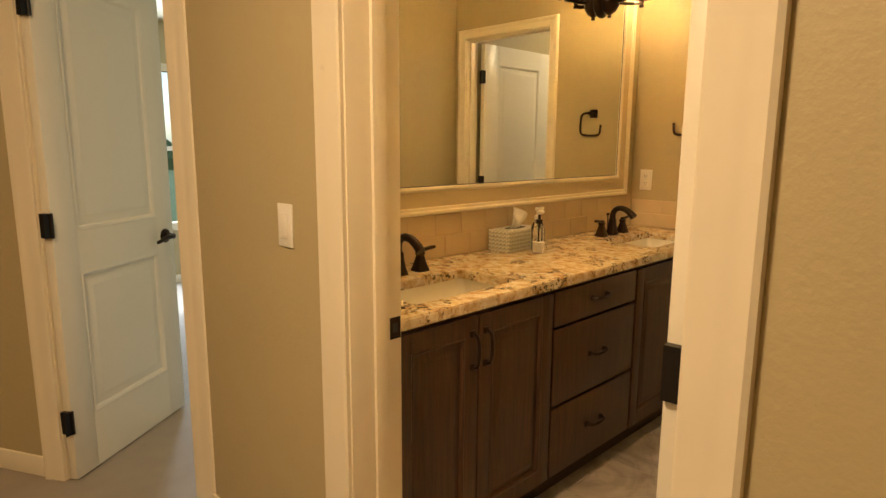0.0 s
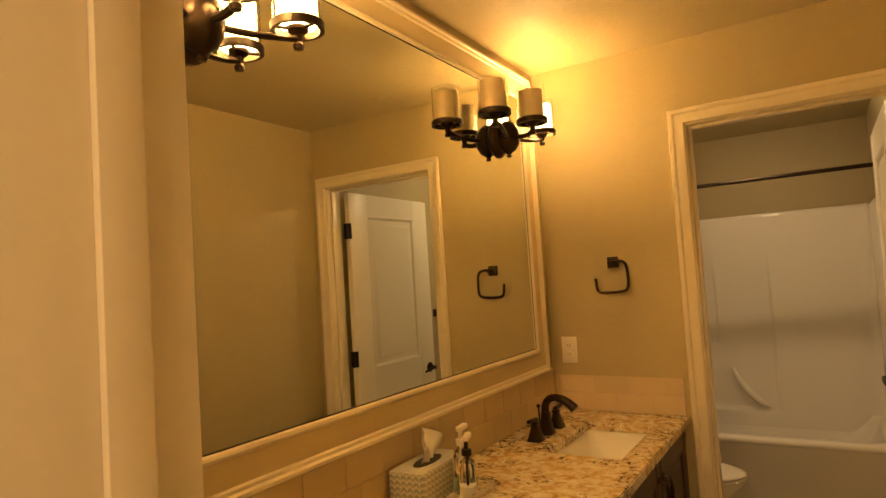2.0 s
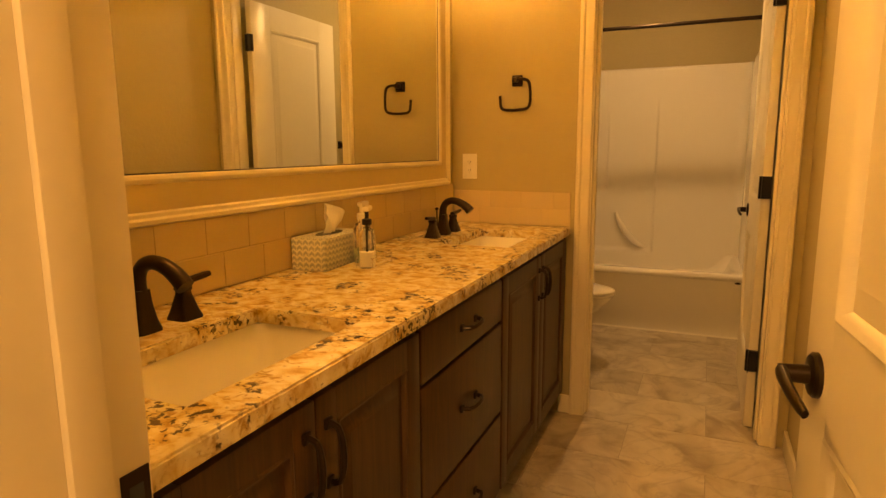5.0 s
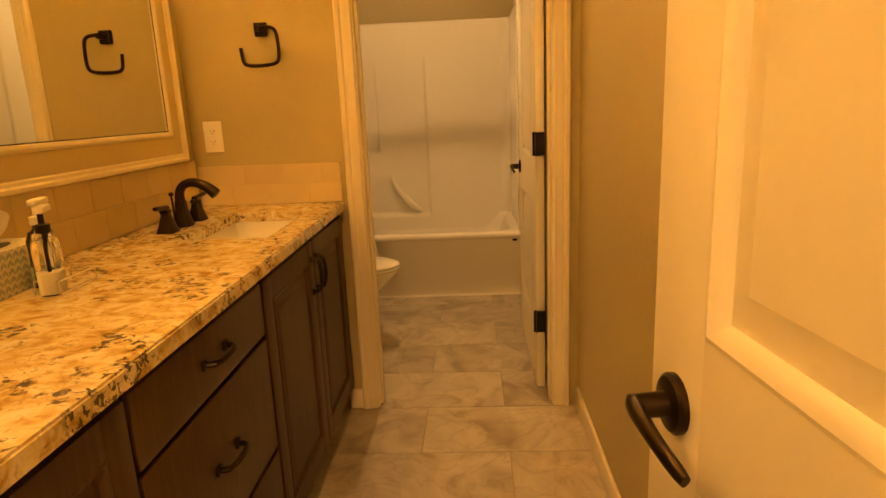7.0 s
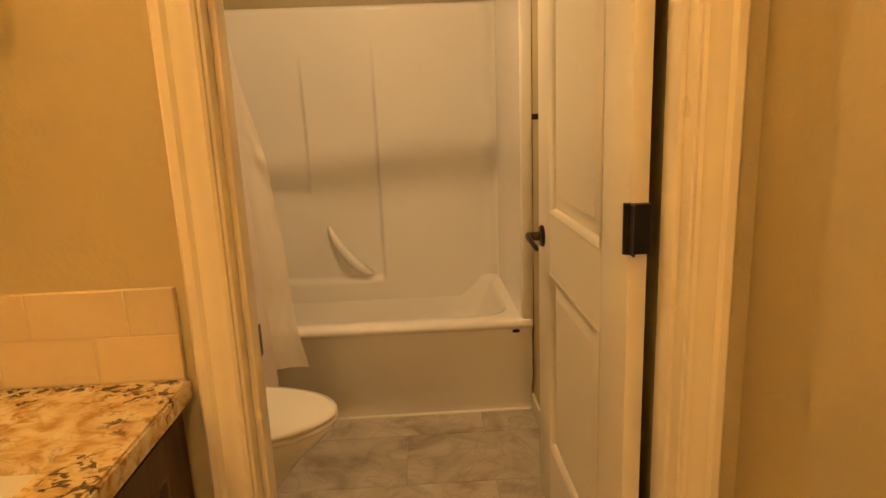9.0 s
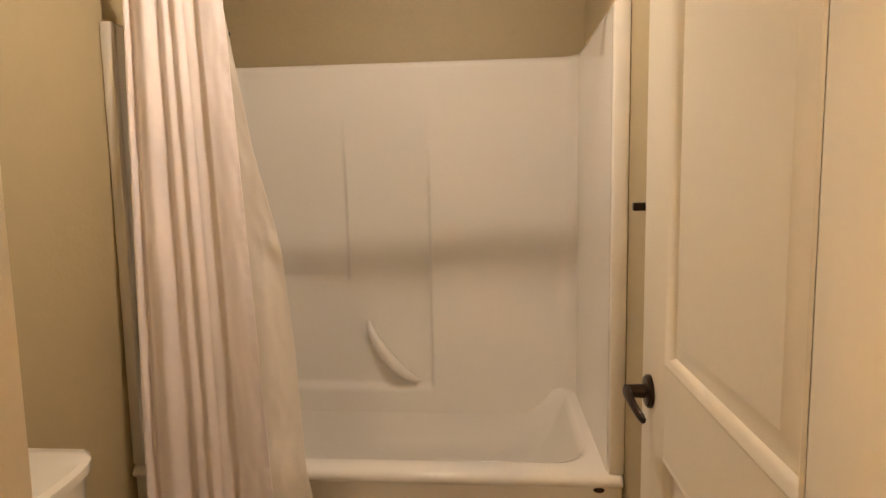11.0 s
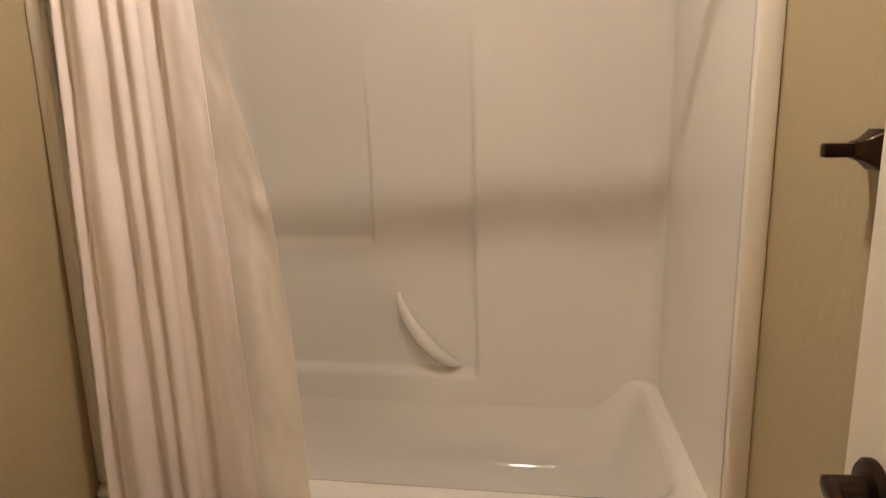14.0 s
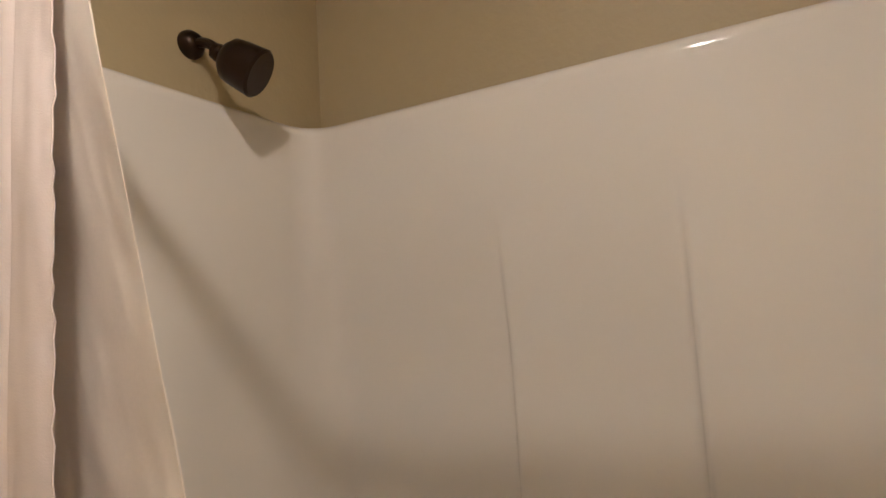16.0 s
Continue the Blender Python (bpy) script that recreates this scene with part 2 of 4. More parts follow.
def lathe(bm, prof, axis_m=None, seg=28):
    tmp = bmesh.new()
    rings = []
    for r, z in prof:
        rings.append([tmp.verts.new((max(r, 1e-5) * math.cos(2 * math.pi * i / seg), max(r, 1e-5) * math.sin(2 * math.pi * i / seg), z)) for i in range(seg)])
    for a, b in zip(rings, rings[1:]):
        for i in range(seg):
            tmp.faces.new((a[i], a[(i + 1) % seg], b[(i + 1) % seg], b[i]))
    bmesh.ops.remove_doubles(tmp, verts=tmp.verts, dist=2e-5)
    merge(bm, tmp, axis_m)
    return bm


def tube(bm, pts, radii, seg=12, flat=1.0, caps=True):
    """A tube along pts; radii one or one per point; flat squeezes it sideways."""
    pts = [Vector(p) for p in pts]
    if isinstance(radii, (int, float)):
        radii = [radii] * len(pts)
    rings = []
    ref = None
    for i, p in enumerate(pts):
        d = (pts[min(i + 1, len(pts) - 1)] - pts[max(i - 1, 0)]).normalized()
        if ref is None:
            ref = Vector((0, 0, 1)) if abs(d.z) < 0.9 else Vector((1, 0, 0))
        side = d.cross(ref).normalized()
        up = side.cross(d).normalized()
        ref = up
        rings.append([bm.verts.new(p + (side * math.cos(2 * math.pi * k / seg) * flat + up * math.sin(2 * math.pi * k / seg)) * radii[i]) for k in range(seg)])
    for a, b in zip(rings, rings[1:]):
        for k in range(seg):
            bm.faces.new((a[k], a[(k + 1) % seg], b[(k + 1) % seg], b[k]))
    if caps:
        bm.faces.new(rings[0][::-1])
        bm.faces.new(rings[-1])
    return bm


def bez(p0, p1, p2, p3, n=12):
    out = []
    for i in range(n + 1):
        t = i / n
        out.append(Vector(p0) * (1 - t) ** 3 + Vector(p1) * 3 * t * (1 - t) ** 2 + Vector(p2) * 3 * t * t * (1 - t) + Vector(p3) * t ** 3)
    return out


def frame_sweep(bm, a0, a1, b0, b1, prof, put, closed=False):
    """Sweep prof (u outward, v proud) round the rectangle a0..a1 x b0..b1; open at b0 unless closed. put(a, b, v) gives the place."""
    cols = []
    for u, v in prof:
        if closed:
            c = [(a0 - u, b0 - u), (a0 - u, b1 + u), (a1 + u, b1 + u), (a1 + u, b0 - u)]
        else:
            c = [(a0 - u, b0), (a0 - u, b1 + u), (a1 + u, b1 + u), (a1 + u, b0)]
        cols.append([bm.verts.new(put(a, b, v)) for a, b in c])
    n = len(prof)
    for i in range(n - 1):
        for j in range(4 if closed else 3):
            k = (j + 1) % 4
            bm.faces.new((cols[i][j], cols[i][k], cols[i + 1][k], cols[i + 1][j]))
    if not closed:
        for j in (0, 3):
            bm.faces.new([cols[i][j] for i in range(n)])
    return bm


def rr_ring(bm, x0, x1, y0, y1, r, z, seg=6):
    out = []
    for cx, cy, a0 in ((x1 - r, y1 - r, 0), (x0 + r, y1 - r, 90), (x0 + r, y0 + r, 180), (x1 - r, y0 + r, 270)):
        for i in range(seg + 1):
            a = radians(a0 + 90 * i / seg)
            out.append(bm.verts.new((cx + r * math.cos(a), cy + r * math.sin(a), z)))
    return out


def loft(bm, rings, cap_first=False, cap_last=True):
    for a, b in zip(rings, rings[1:]):
        n = len(a)
        for i in range(n):
            bm.faces.new((a[i], a[(i + 1) % n], b[(i + 1) % n], b[i]))
    if cap_first:
        bm.faces.new(rings[0][::-1])
    if cap_last:
        bm.faces.new(rings[-1])
    return bm


CASING_THIN = [(0.0, 0.0), (0.0, 0.010), (0.006, 0.014), (0.022, 0.013), (0.030, 0.016), (0.044, 0.015), (0.052, 0.021), (0.066, 0.022), (0.072, 0.016), (0.072, 0.0)]
CASING = [(u * 1.32, v) for u, v in CASING_THIN]
CASING_NARROW = [(u * 0.86, v) for u, v in CASING_THIN]


# ---- the shell: walls, floors, ceiling ----
H = 2.395
X_HALL, X_IN = 1.722, 1.882          # entry wall faces
X_E, X_E2 = 4.127, 4.240            # partition to the toilet room
Y_S, Y_N = 0.866, 2.332             # vanity room
Y_S2, Y_N2 = 0.935, 2.49            # toilet room
X_B = 6.47

bm = bmesh.new()
add_box(bm, X_HALL, X_IN, -0.9, 0.92, 0, H)
add_box(bm, X_HALL, X_IN, 1.768, 2.68, 0, H)
add_box(bm, X_HALL, X_IN, 0.92, 1.768, 2.07, H)
setting("wall_entry", bm, PAINT, "tan painted wall with light orange-peel texture", smooth=False)
bm = bmesh.new()
add_box(bm, X_E, X_E2, Y_S, 0.940, 0, H)
add_box(bm, X_E, X_E2, 1.700, Y_N2, 0, H)
add_box(bm, X_E, X_E2, 0.940, 1.700, 2.06, H)
setting("wall_partition", bm, PAINT, "tan painted partition wall with a doorway", smooth=False)
setting("wall_north", box_bm(X_IN, X_E, Y_N, Y_N + 0.12, 0, H), PAINT, "tan painted wall behind the vanity", smooth=False)
setting("wall_south", box_bm(X_IN, X_E2, Y_S - 0.12, Y_S, 0, H), PAINT, "plain tan painted wall", smooth=False)
setting("wall_toilet_south", box_bm(X_E2, X_B, Y_S2 - 0.14, Y_S2, 0, H), PAINT, "tan painted toilet room wall", smooth=False)
setting("wall_toilet_north", box_bm(X_E2, X_B, Y_N2, Y_N2 + 0.12, 0, H), PAINT, "tan painted toilet room wall", smooth=False)
setting("wall_toilet_east", box_bm(X_B, X_B + 0.1, Y_S2 - 0.14, Y_N2 + 0.12, 0, H), PAINT, "tan painted wall above the tub", smooth=False)
setting("ceiling", box_bm(-0.92, X_B + 0.1, -1.02, 7.3, H, H + 0.08), CEIL, "tan ceiling with knockdown texture", smooth=False)

# hall
setting("wall_hall_west", box_bm(-0.92, -0.8, -0.9, 4.15, 0, H), PAINT, "tan painted hall wall", smooth=False)
setting("wall_hall_south", box_bm(-0.92, X_IN, -1.02, -0.9, 0, H), PAINT, "tan painted hall wall", smooth=False)
setting("wall_hall_north", box_bm(-0.8, 1.0, 4.15, 4.27, 0, H), PAINT, "tan painted hall wall", smooth=False)

# angled wall with the bedroom doorway; u runs along it from the corner by the light switch
ANG = Matrix.Translation((1.722, 2.615, 0)) @ Matrix.Rotation(math.atan2(0.878, -0.479), 4, "Z")   # local x = u, local y points into the hall
bm = bmesh.new()
add_box(bm, 0.0, 0.045, -0.115, 0, 0, H)
add_box(bm, 0.700, 1.77, -0.115, 0, 0, H)
add_box(bm, 0.045, 0.700, -0.115, 0, 2.06, H)
bm.transform(ANG)
setting("wall_angled", bm, PAINT, "tan painted wall with the bedroom doorway", smooth=False)

# bedroom
setting("wall_bedroom_south", box_bm(1.80, 4.3, 2.62, 2.70, 0, H), PAINT, "bedroom wall", smooth=False)
setting("wall_bedroom_east", box_bm(4.3, 4.4, 2.62, 6.52, 0, H), PAINT, "bedroom wall", smooth=False)
setting("wall_bedroom_west", box_bm(0.88, 1.0, 4.27, 6.52, 0, H), PAINT, "bedroom wall", smooth=False)
bm = bmesh.new()
add_box(bm, 1.0, 2.62, 6.4, 6.52, 0, H)
add_box(bm, 3.58, 4.3, 6.4, 6.52, 0, H)
add_box(bm, 2.62, 3.58, 6.4, 6.52, 0, 0.58)
add_box(bm, 2.62, 3.58, 6.4, 6.52, 1.96, H)
setting("wall_bedroom_north", bm, PAINT, "bedroom wall with a window", smooth=False)
win = tagged(new("window_1"), "white framed bedroom window with daylight outside", kind="structure")
bm = frame_sweep(bmesh.new(), 2.62, 3.58, 0.58, 1.96, [(0.0, 0.03), (0.0, -0.012), (0.06, -0.02), (0.07, 0.0)], lambda a, b, v: (a, 6.4 + v, b), closed=True)
part("window_frame", bm, TRIM, win)
bm = bmesh.new()
add_box(bm, 2.62, 3.58, 6.44, 6.47, 1.25, 1.29)
add_box(bm, 2.62, 2.66, 6.44, 6.47, 0.58, 1.25)
add_box(bm, 3.54, 3.58, 6.44, 6.47, 0.58, 1.25)
part("sash", bm, TRIM, win)
for z0, z1 in ((0.58, 1.25), (1.29, 1.96)):
    p = part("pane", box_bm(2.66, 3.54, 6.452, 6.456, z0, z1), GLASS, win, smooth=False)
    p.visible_shadow = False
setting("ground", box_bm(-60, 60, 7.4, 120, -0.5, -0.3), LAWN, "green lawn outside", smooth=False)
bm = bmesh.new()
for i in range(60):
    cx = -30 + i + random.uniform(-0.4, 0.4)
    lathe(bm, [(0.02, -0.3), (0.8, 0.0), (random.uniform(0.8, 1.3), 0.7), (0.5, random.uniform(1.2, 1.8)), (0.05, 2.0)], Matrix.Translation((cx, 40 + random.uniform(-1, 1), -0.3)), seg=9)
tagged(finish("hedge", bm, HEDGE), "dark green hedge far outside the window", "hedge", kind="stuff")

# floors
setting("floor_hall", box_bm(-0.92, X_HALL + 0.05, -1.02, 7.3, -0.1, 0.0), CARPET, "beige cut-pile carpet", smooth=False)
setting("floor_bedroom", box_bm(X_HALL + 0.05, 4.4, 2.6, 7.3, -0.1, 0.0), CARPET, "beige cut-pile carpet", smooth=False)
floor = setting("floor", box_bm(X_HALL + 0.05, X_B, 0.78, 2.6, -0.1, -0.003), FGROUT, "grey stone-look tile floor with thin grout", smooth=False)

# baseboards
BASE_H = 0.085


def baseboard(x0, x1, y0, y1, m=None):
    bm = bmesh.new()
    add_box(bm, x0, x1, y0, y1, 0, BASE_H, bevel=0.004)
    if m is not None:
        bm.transform(m)
    return setting("baseboard", bm, TRIM, "cream painted baseboard")


baseboard(X_HALL - 0.013, X_HALL, 1.853, 2.68)
baseboard(X_HALL - 0.013, X_HALL, -0.9, 0.84)
baseboard(1.86, X_E - 0.02, Y_S, Y_S + 0.013)
baseboard(X_E - 0.013, X_E, 1.742, 1.80)
baseboard(X_E2 + 0.02, 5.60, Y_S2, Y_S2 + 0.013)
baseboard(X_E2 + 0.013, 5.60, Y_N2 - 0.013, Y_N2)
baseboard(X_E2, X_E2 + 0.013, 1.75, Y_N2 - 0.013)
baseboard(0.79, 1.72, 0, 0.013, ANG)
baseboard(1.0, 4.3, 6.387, 6.4)


# doorways: jamb lining, stop and casing on both faces
def doorway(name, a0, a1, top, d0, d1, put, stop, label, faces=(1, 1), prof=CASING):
    """a0..a1 the clear opening, d0..d1 the wall's two faces; put(a, d, z) gives the place."""
    t = 0.02
    root = tagged(new(name), label, kind="structure")

    def lining(p0, p1, q0, q1, z0, z1):
        b = bmesh.new()
        add_box(b, p0, p1, q0, q1, z0, z1, bevel=0.0015)
        for v in b.verts:
            v.co = put(v.co.x, v.co.y, v.co.z)
        return b
    part("jamb", lining(a0 - t, a0, d0, d1, 0, top), TRIM, root)
    part("jamb", lining(a1, a1 + t, d0, d1, 0, top), TRIM, root)
    part("head_jamb", lining(a0 - t, a1 + t, d0, d1, top + 0.0005, top + t), TRIM, root)
    s0, s1 = stop
    part("door_stop", lining(a0 + 0.0002, a0 + 0.011, s0, s1, 0, top), TRIM, root)
    part("door_stop", lining(a1 - 0.011, a1 - 0.0002, s0, s1, 0, top), TRIM, root)
    part("door_stop", lining(a0 + 0.011, a1 - 0.011, s0, s1, top - 0.011, top - 0.0002), TRIM, root)
    for on, d, sgn in ((faces[0], d0, -1), (faces[1], d1, 1)):
        if on:
            b = frame_sweep(bmesh.new(), a0 - 0.005, a1 + 0.005, 0, top + 0.005, prof, lambda a, z, v: put(a, d + sgn * v, z))
            part("casing", b, TRIM, root)
    return root


doorway("door_frame_1", 0.943, 1.740, 2.05, X_HALL, X_IN, lambda a, d, z: (d, a, z), (X_HALL + 0.07, X_HALL + 0.11), "cream painted door frame to the vanity room", faces=(1, 0))
doorway("door_frame_2", 0.970, 1.680, 2.04, X_E, X_E2, lambda a, d, z: (d, a, z), (X_E + 0.03, X_E + 0.07), "cream painted door frame to the toilet room", faces=(1, 0), prof=CASING_NARROW)
doorway("door_frame_3", 0.065, 0.680, 2.04, -0.115, 0.0, lambda a, d, z: ANG @ Vector((a, d, z)), (-0.07, -0.03), "cream painted door frame to the bedroom", faces=(0, 1))


# ---- panelled door leaf; local x from the hinge to the free edge, y through the thickness ----
def door(name, label, width, height, m, hinge_side, knuckle_z=(0.25, 1.02, 1.80), st=0.118, rail=(0.820, 0.980)):
    root = thing(name, label, "door", m=m)
    T = 0.0175
    z0 = 0.008
    rails = [(z0, 0.235), rail, (height - 0.125, height)]
    bm = bmesh.new()
    add_box(bm, 0, st, -T, T, z0, height, bevel=0.002)
    add_box(bm, width - st, width, -T, T, z0, height, bevel=0.002)
    for a, b in rails:
        add_box(bm, st - 0.0005, width - st + 0.0005, -T + 0.0002, T - 0.0002, a, b)
    part("leaf", bm, DOORP, root)
    for a, b in ((0.235, rail[0]), (rail[1], height - 0.125)):
        bm = bmesh.new()
        for s in (1, -1):
            prof = [(0.0, T), (-0.006, T + 0.0025), (-0.014, T - 0.001), (-0.022, T - 0.0125), (-0.036, T - 0.0125), (-0.062, T - 0.003)]
            put = lambda p, q, v, s=s: (p, s * v, q)
            frame_sweep(bm, st, width - st, a, b, prof, put, closed=True)
            i = 0.062
            bm.faces.new([bm.verts.new((p, s * (T - 0.003), q)) for p, q in ((st + i, a + i), (width - st - i, a + i), (width - st - i, b - i), (st + i, b - i))])
        part("panel", bm, DOORP, root)
    for z in knuckle_z:
        bm = bmesh.new()
        y = hinge_side * (T + 0.005)
        tube(bm, [(-0.004, y, z - 0.046), (-0.004, y, z + 0.046)], 0.0075)
        add_box(bm, -0.016, 0.0008, -T + 0.001, T - 0.001, z - 0.045, z + 0.045)
        add_box(bm, -0.036, 0.004, min(hinge_side * (T + 0.0005), hinge_side * (T + 0.0035)), max(hinge_side * (T + 0.0005), hinge_side * (T + 0.0035)), z - 0.045, z + 0.045)
        part("hinge", bm, BLACK, root, "black door hinge")
    lx, lz = width - 0.065, 0.888
    bm = bmesh.new()
    add_box(bm, width - 0.0005, width + 0.0012, -0.012, 0.012, lz - 0.028, lz + 0.028)
    part("latch_plate", bm, BLACK, root)
    for s in (1, -1):
        bm = bmesh.new()
        lathe(bm, [(0.0, 0.0), (0.033, 0.0), (0.033, 0.006), (0.029, 0.010), (0.014, 0.012), (0.0125, 0.05), (0.0, 0.052)], Matrix.Translation((lx, s * T, lz)) @ Matrix.Rotation(radians(-90 * s), 4, "X"))
        part("rose", bm, BRONZE, root, "dark bronze rose")
        bm = bmesh.new()
        tube(bm, bez((lx + 0.004, s * (T + 0.045), lz), (lx - 0.04, s * (T + 0.052), lz + 0.004), (lx - 0.075, s * (T + 0.050), lz - 0.004), (lx - 0.112, s * (T + 0.040), lz - 0.016)), [0.012, 0.0125, 0.0122, 0.0115, 0.011, 0.0105, 0.0102, 0.010, 0.0098, 0.0096, 0.0094, 0.009, 0.007], flat=0.7)
        part("lever", bm, BRONZE, root, "dark bronze lever handle")
    return root


def hinge_pose(x, y, deg):
    return Matrix.Translation((x, y, 0)) @ Matrix.Rotation(radians(deg), 4, "Z")


door("entry_door", "white two-panel interior door standing open, bronze lever", 0.71, 2.04, hinge_pose(1.792, 0.978, 5.8), -1, (0.25, 0.975, 1.80))
door("toilet_room_door", "white two-panel interior door open against the wall", 0.815, 2.03, hinge_pose(X_E2 + 0.024, 0.999, 0.0), 1, (0.31, 1.048, 1.80), 0.162, (0.800, 0.968))
door("bedroom_door", "white two-panel bedroom door standing ajar", 0.715, 2.03, hinge_pose(1.412, 3.185, 35.3), -1)
# strike plates in the jambs
strike = thing("strike_plate", "dark bronze strike plate in the door jamb", "strike plate")
bm = box_bm(X_HALL + 0.122, X_HALL + 0.156, 1.7375, 1.740, 0.832, 0.889, bevel=0.001)
part("plate", bm, BRONZE, strike)
part("strike_hole", box_bm(X_HALL + 0.130, X_HALL + 0.147, 1.7368, 1.7375, 0.849, 0.873), SLOT, strike)
strike = thing("strike_plate", "dark bronze strike plate in the toilet room jamb", "strike plate")
part("plate", box_bm(X_E2 - 0.030, X_E2 + 0.003, 1.6775, 1.680, 0.856, 0.913, bevel=0.001), BRONZE, strike)
part("strike_hole", box_bm(X_E2 - 0.022, X_E2 - 0.008, 1.6768, 1.6775, 0.872, 0.897), SLOT, strike)


# ---- vanity ----
CT, CF = 0.868, 1.762               # counter top height and front edge
FACE = 1.795                        # cabinet fronts
VX0, VX1 = X_IN + 0.004, X_E - 0.004
BACK = Y_N - 0.003


def pull(parent, x, z, vertical, length=0.105):
    bm = bmesh.new()
    h = length / 2
    prof = [(-h, 0.016), (-h, 0.030), (-h + 0.004, 0.040), (-h + 0.016, 0.0455), (-h * 0.4, 0.048), (0.0, 0.049), (h * 0.4, 0.048), (h - 0.016, 0.0455), (h - 0.004, 0.040), (h, 0.030), (h, 0.016)]
    pts = [(x, FACE - d, z + q) if vertical else (x + q, FACE - d, z) for q, d in prof]
    tube(bm, pts, [0.0062, 0.006, 0.0058, 0.0055, 0.0062, 0.0066, 0.0062, 0.0055, 0.0058, 0.006, 0.0062], seg=8)
    for s in (-h, h):
        c = (x, FACE - 0.021, z + s) if vertical else (x + s, FACE - 0.021, z)
        add_box(bm, c[0] - 0.010, c[0] + 0.010, c[1] - 0.004, c[1] + 0.005, c[2] - 0.010, c[2] + 0.010, bevel=0.003)
    part("handle", bm, BRONZE, parent, "dark bronze pull handle")


def cabinet_door(parent, x0, x1, z0, z1, hx):
    bm = bmesh.new()
    s, f, b = 0.058, FACE - 0.018, FACE
    add_box(bm, x0, x0 + s, f, b, z0, z1, bevel=0.002)
    add_box(bm, x1 - s, x1, f, b, z0, z1, bevel=0.002)
    add_box(bm, x0 + s, x1 - s, f + 0.0003, b, z0, z0 + s)
    add_box(bm, x0 + s, x1 - s, f + 0.0003, b, z1 - s, z1)
    d = part("door", bm, WOOD, parent)
    bm = bmesh.new()
    prof = [(0.0, 0.0), (-0.004, 0.002), (-0.009, 0.0), (-0.013, -0.010), (-0.022, -0.010), (-0.045, -0.002)]
    frame_sweep(bm, x0 + s, x1 - s, z0 + s, z1 - s, prof, lambda a, q, v: (a, f - v, q), closed=True)
    i = 0.045
    bm.faces.new([bm.verts.new((p, f + 0.002, q)) for p, q in ((x0 + s + i, z0 + s + i), (x1 - s - i, z0 + s + i), (x1 - s - i, z1 - s - i), (x0 + s + i, z1 - s - i))])
    part("raised_panel", bm, WOOD, d)
    pull(d, hx, z1 - 0.105, True)


def drawer_front(parent, x0, x1, z0, z1):
    bm = bmesh.new()
    add_box(bm, x0, x1, FACE - 0.018, FACE, z0, z1, bevel=0.006)
    d = part("drawer_front", bm, WOOD, parent)
    pull(d, (x0 + x1) / 2, (z0 + z1) / 2 + 0.005, False, 0.098)


def cabinet(x0, x1, label):
    root = thing("vanity_cabinet", label, "cabinet", "vanity cabinets")
    bm = bmesh.new()
    add_box(bm, x0, x0 + 0.018, FACE + 0.002, BACK, 0.10, CT - 0.034)
    add_box(bm, x1 - 0.018, x1, FACE + 0.002, BACK, 0.10, CT - 0.034)
    add_box(bm, x0 + 0.018, x1 - 0.018, FACE + 0.022, BACK, 0.10, 0.118)
    add_box(bm, x0 + 0.018, x1 - 0.018, FACE + 0.002, FACE + 0.02, 0.10, 0.135)
    add_box(bm, x0 + 0.018, x1 - 0.018, FACE + 0.002, FACE + 0.02, 0.80, CT - 0.034)
    part("carcass", bm, WOOD, root)
    # set-back board, plain colour darker than the cabinet fronts
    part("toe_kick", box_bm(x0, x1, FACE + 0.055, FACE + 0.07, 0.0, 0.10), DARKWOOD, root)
    return root


XA, XB1 = 2.612, 3.195
left = cabinet(VX0, XA - 0.001, "dark stained wooden sink cabinet with two raised-panel doors")
mid = 2.222
cabinet_door(left, VX0 + 0.006, mid - 0.002, 0.115, 0.815, mid - 0.030)
cabinet_door(left, mid + 0.002, XA - 0.006, 0.115, 0.815, mid + 0.030)
centre = cabinet(XA, XB1, "dark stained wooden drawer cabinet with three drawers")
drawer_front(centre, XA + 0.006, XB1 - 0.006, 0.688, 0.818)
drawer_front(centre, XA + 0.006, XB1 - 0.006, 0.390, 0.678)
drawer_front(centre, XA + 0.006, XB1 - 0.006, 0.115, 0.380)
right = cabinet(XB1 + 0.001, VX1, "dark stained wooden sink cabinet with two doors")
mid = (XB1 + VX1) / 2
cabinet_door(right, XB1 + 0.006, mid - 0.002, 0.115, 0.815, mid - 0.026)
cabinet_door(right, mid + 0.002, VX1 - 0.030, 0.115, 0.815, mid + 0.026)
part("filler", box_bm(VX1 - 0.027, VX1, FACE - 0.012, FACE, 0.10, CT - 0.034), WOOD, right)

# granite worktop with two sink cut-outs
SINKS = (2.258, 3.700)
SW, SY0, SY1 = 0.222, 1.852, 2.110
counter = thing("countertop", "polished cream and gold granite vanity worktop with black flecks", "countertop")
bm = bmesh.new()
xs = [VX0, SINKS[0] - SW, SINKS[0] + SW, SINKS[1] - SW, SINKS[1] + SW, VX1]
Z0, Z1 = CT - 0.032, CT
ys = [CF, SY0, SY1, BACK]
grid = {}
for zi, z in enumerate((Z0, Z1)):
    for i, x in enumerate(xs):
        for j, y in enumerate(ys):
            grid[i, j, zi] = bm.verts.new((x, y, z))
for i in range(5):
    for j in range(3):
        if j == 1 and i in (1, 3):
            continue
        for zi in (0, 1):
            bm.faces.new([grid[a, b, zi] for a, b in ((i, j), (i + 1, j), (i + 1, j + 1), (i, j + 1))])
edges = [e for e in bm.edges if len(e.link_faces) == 1 and e.verts[0].co.z > Z0 + 0.001]
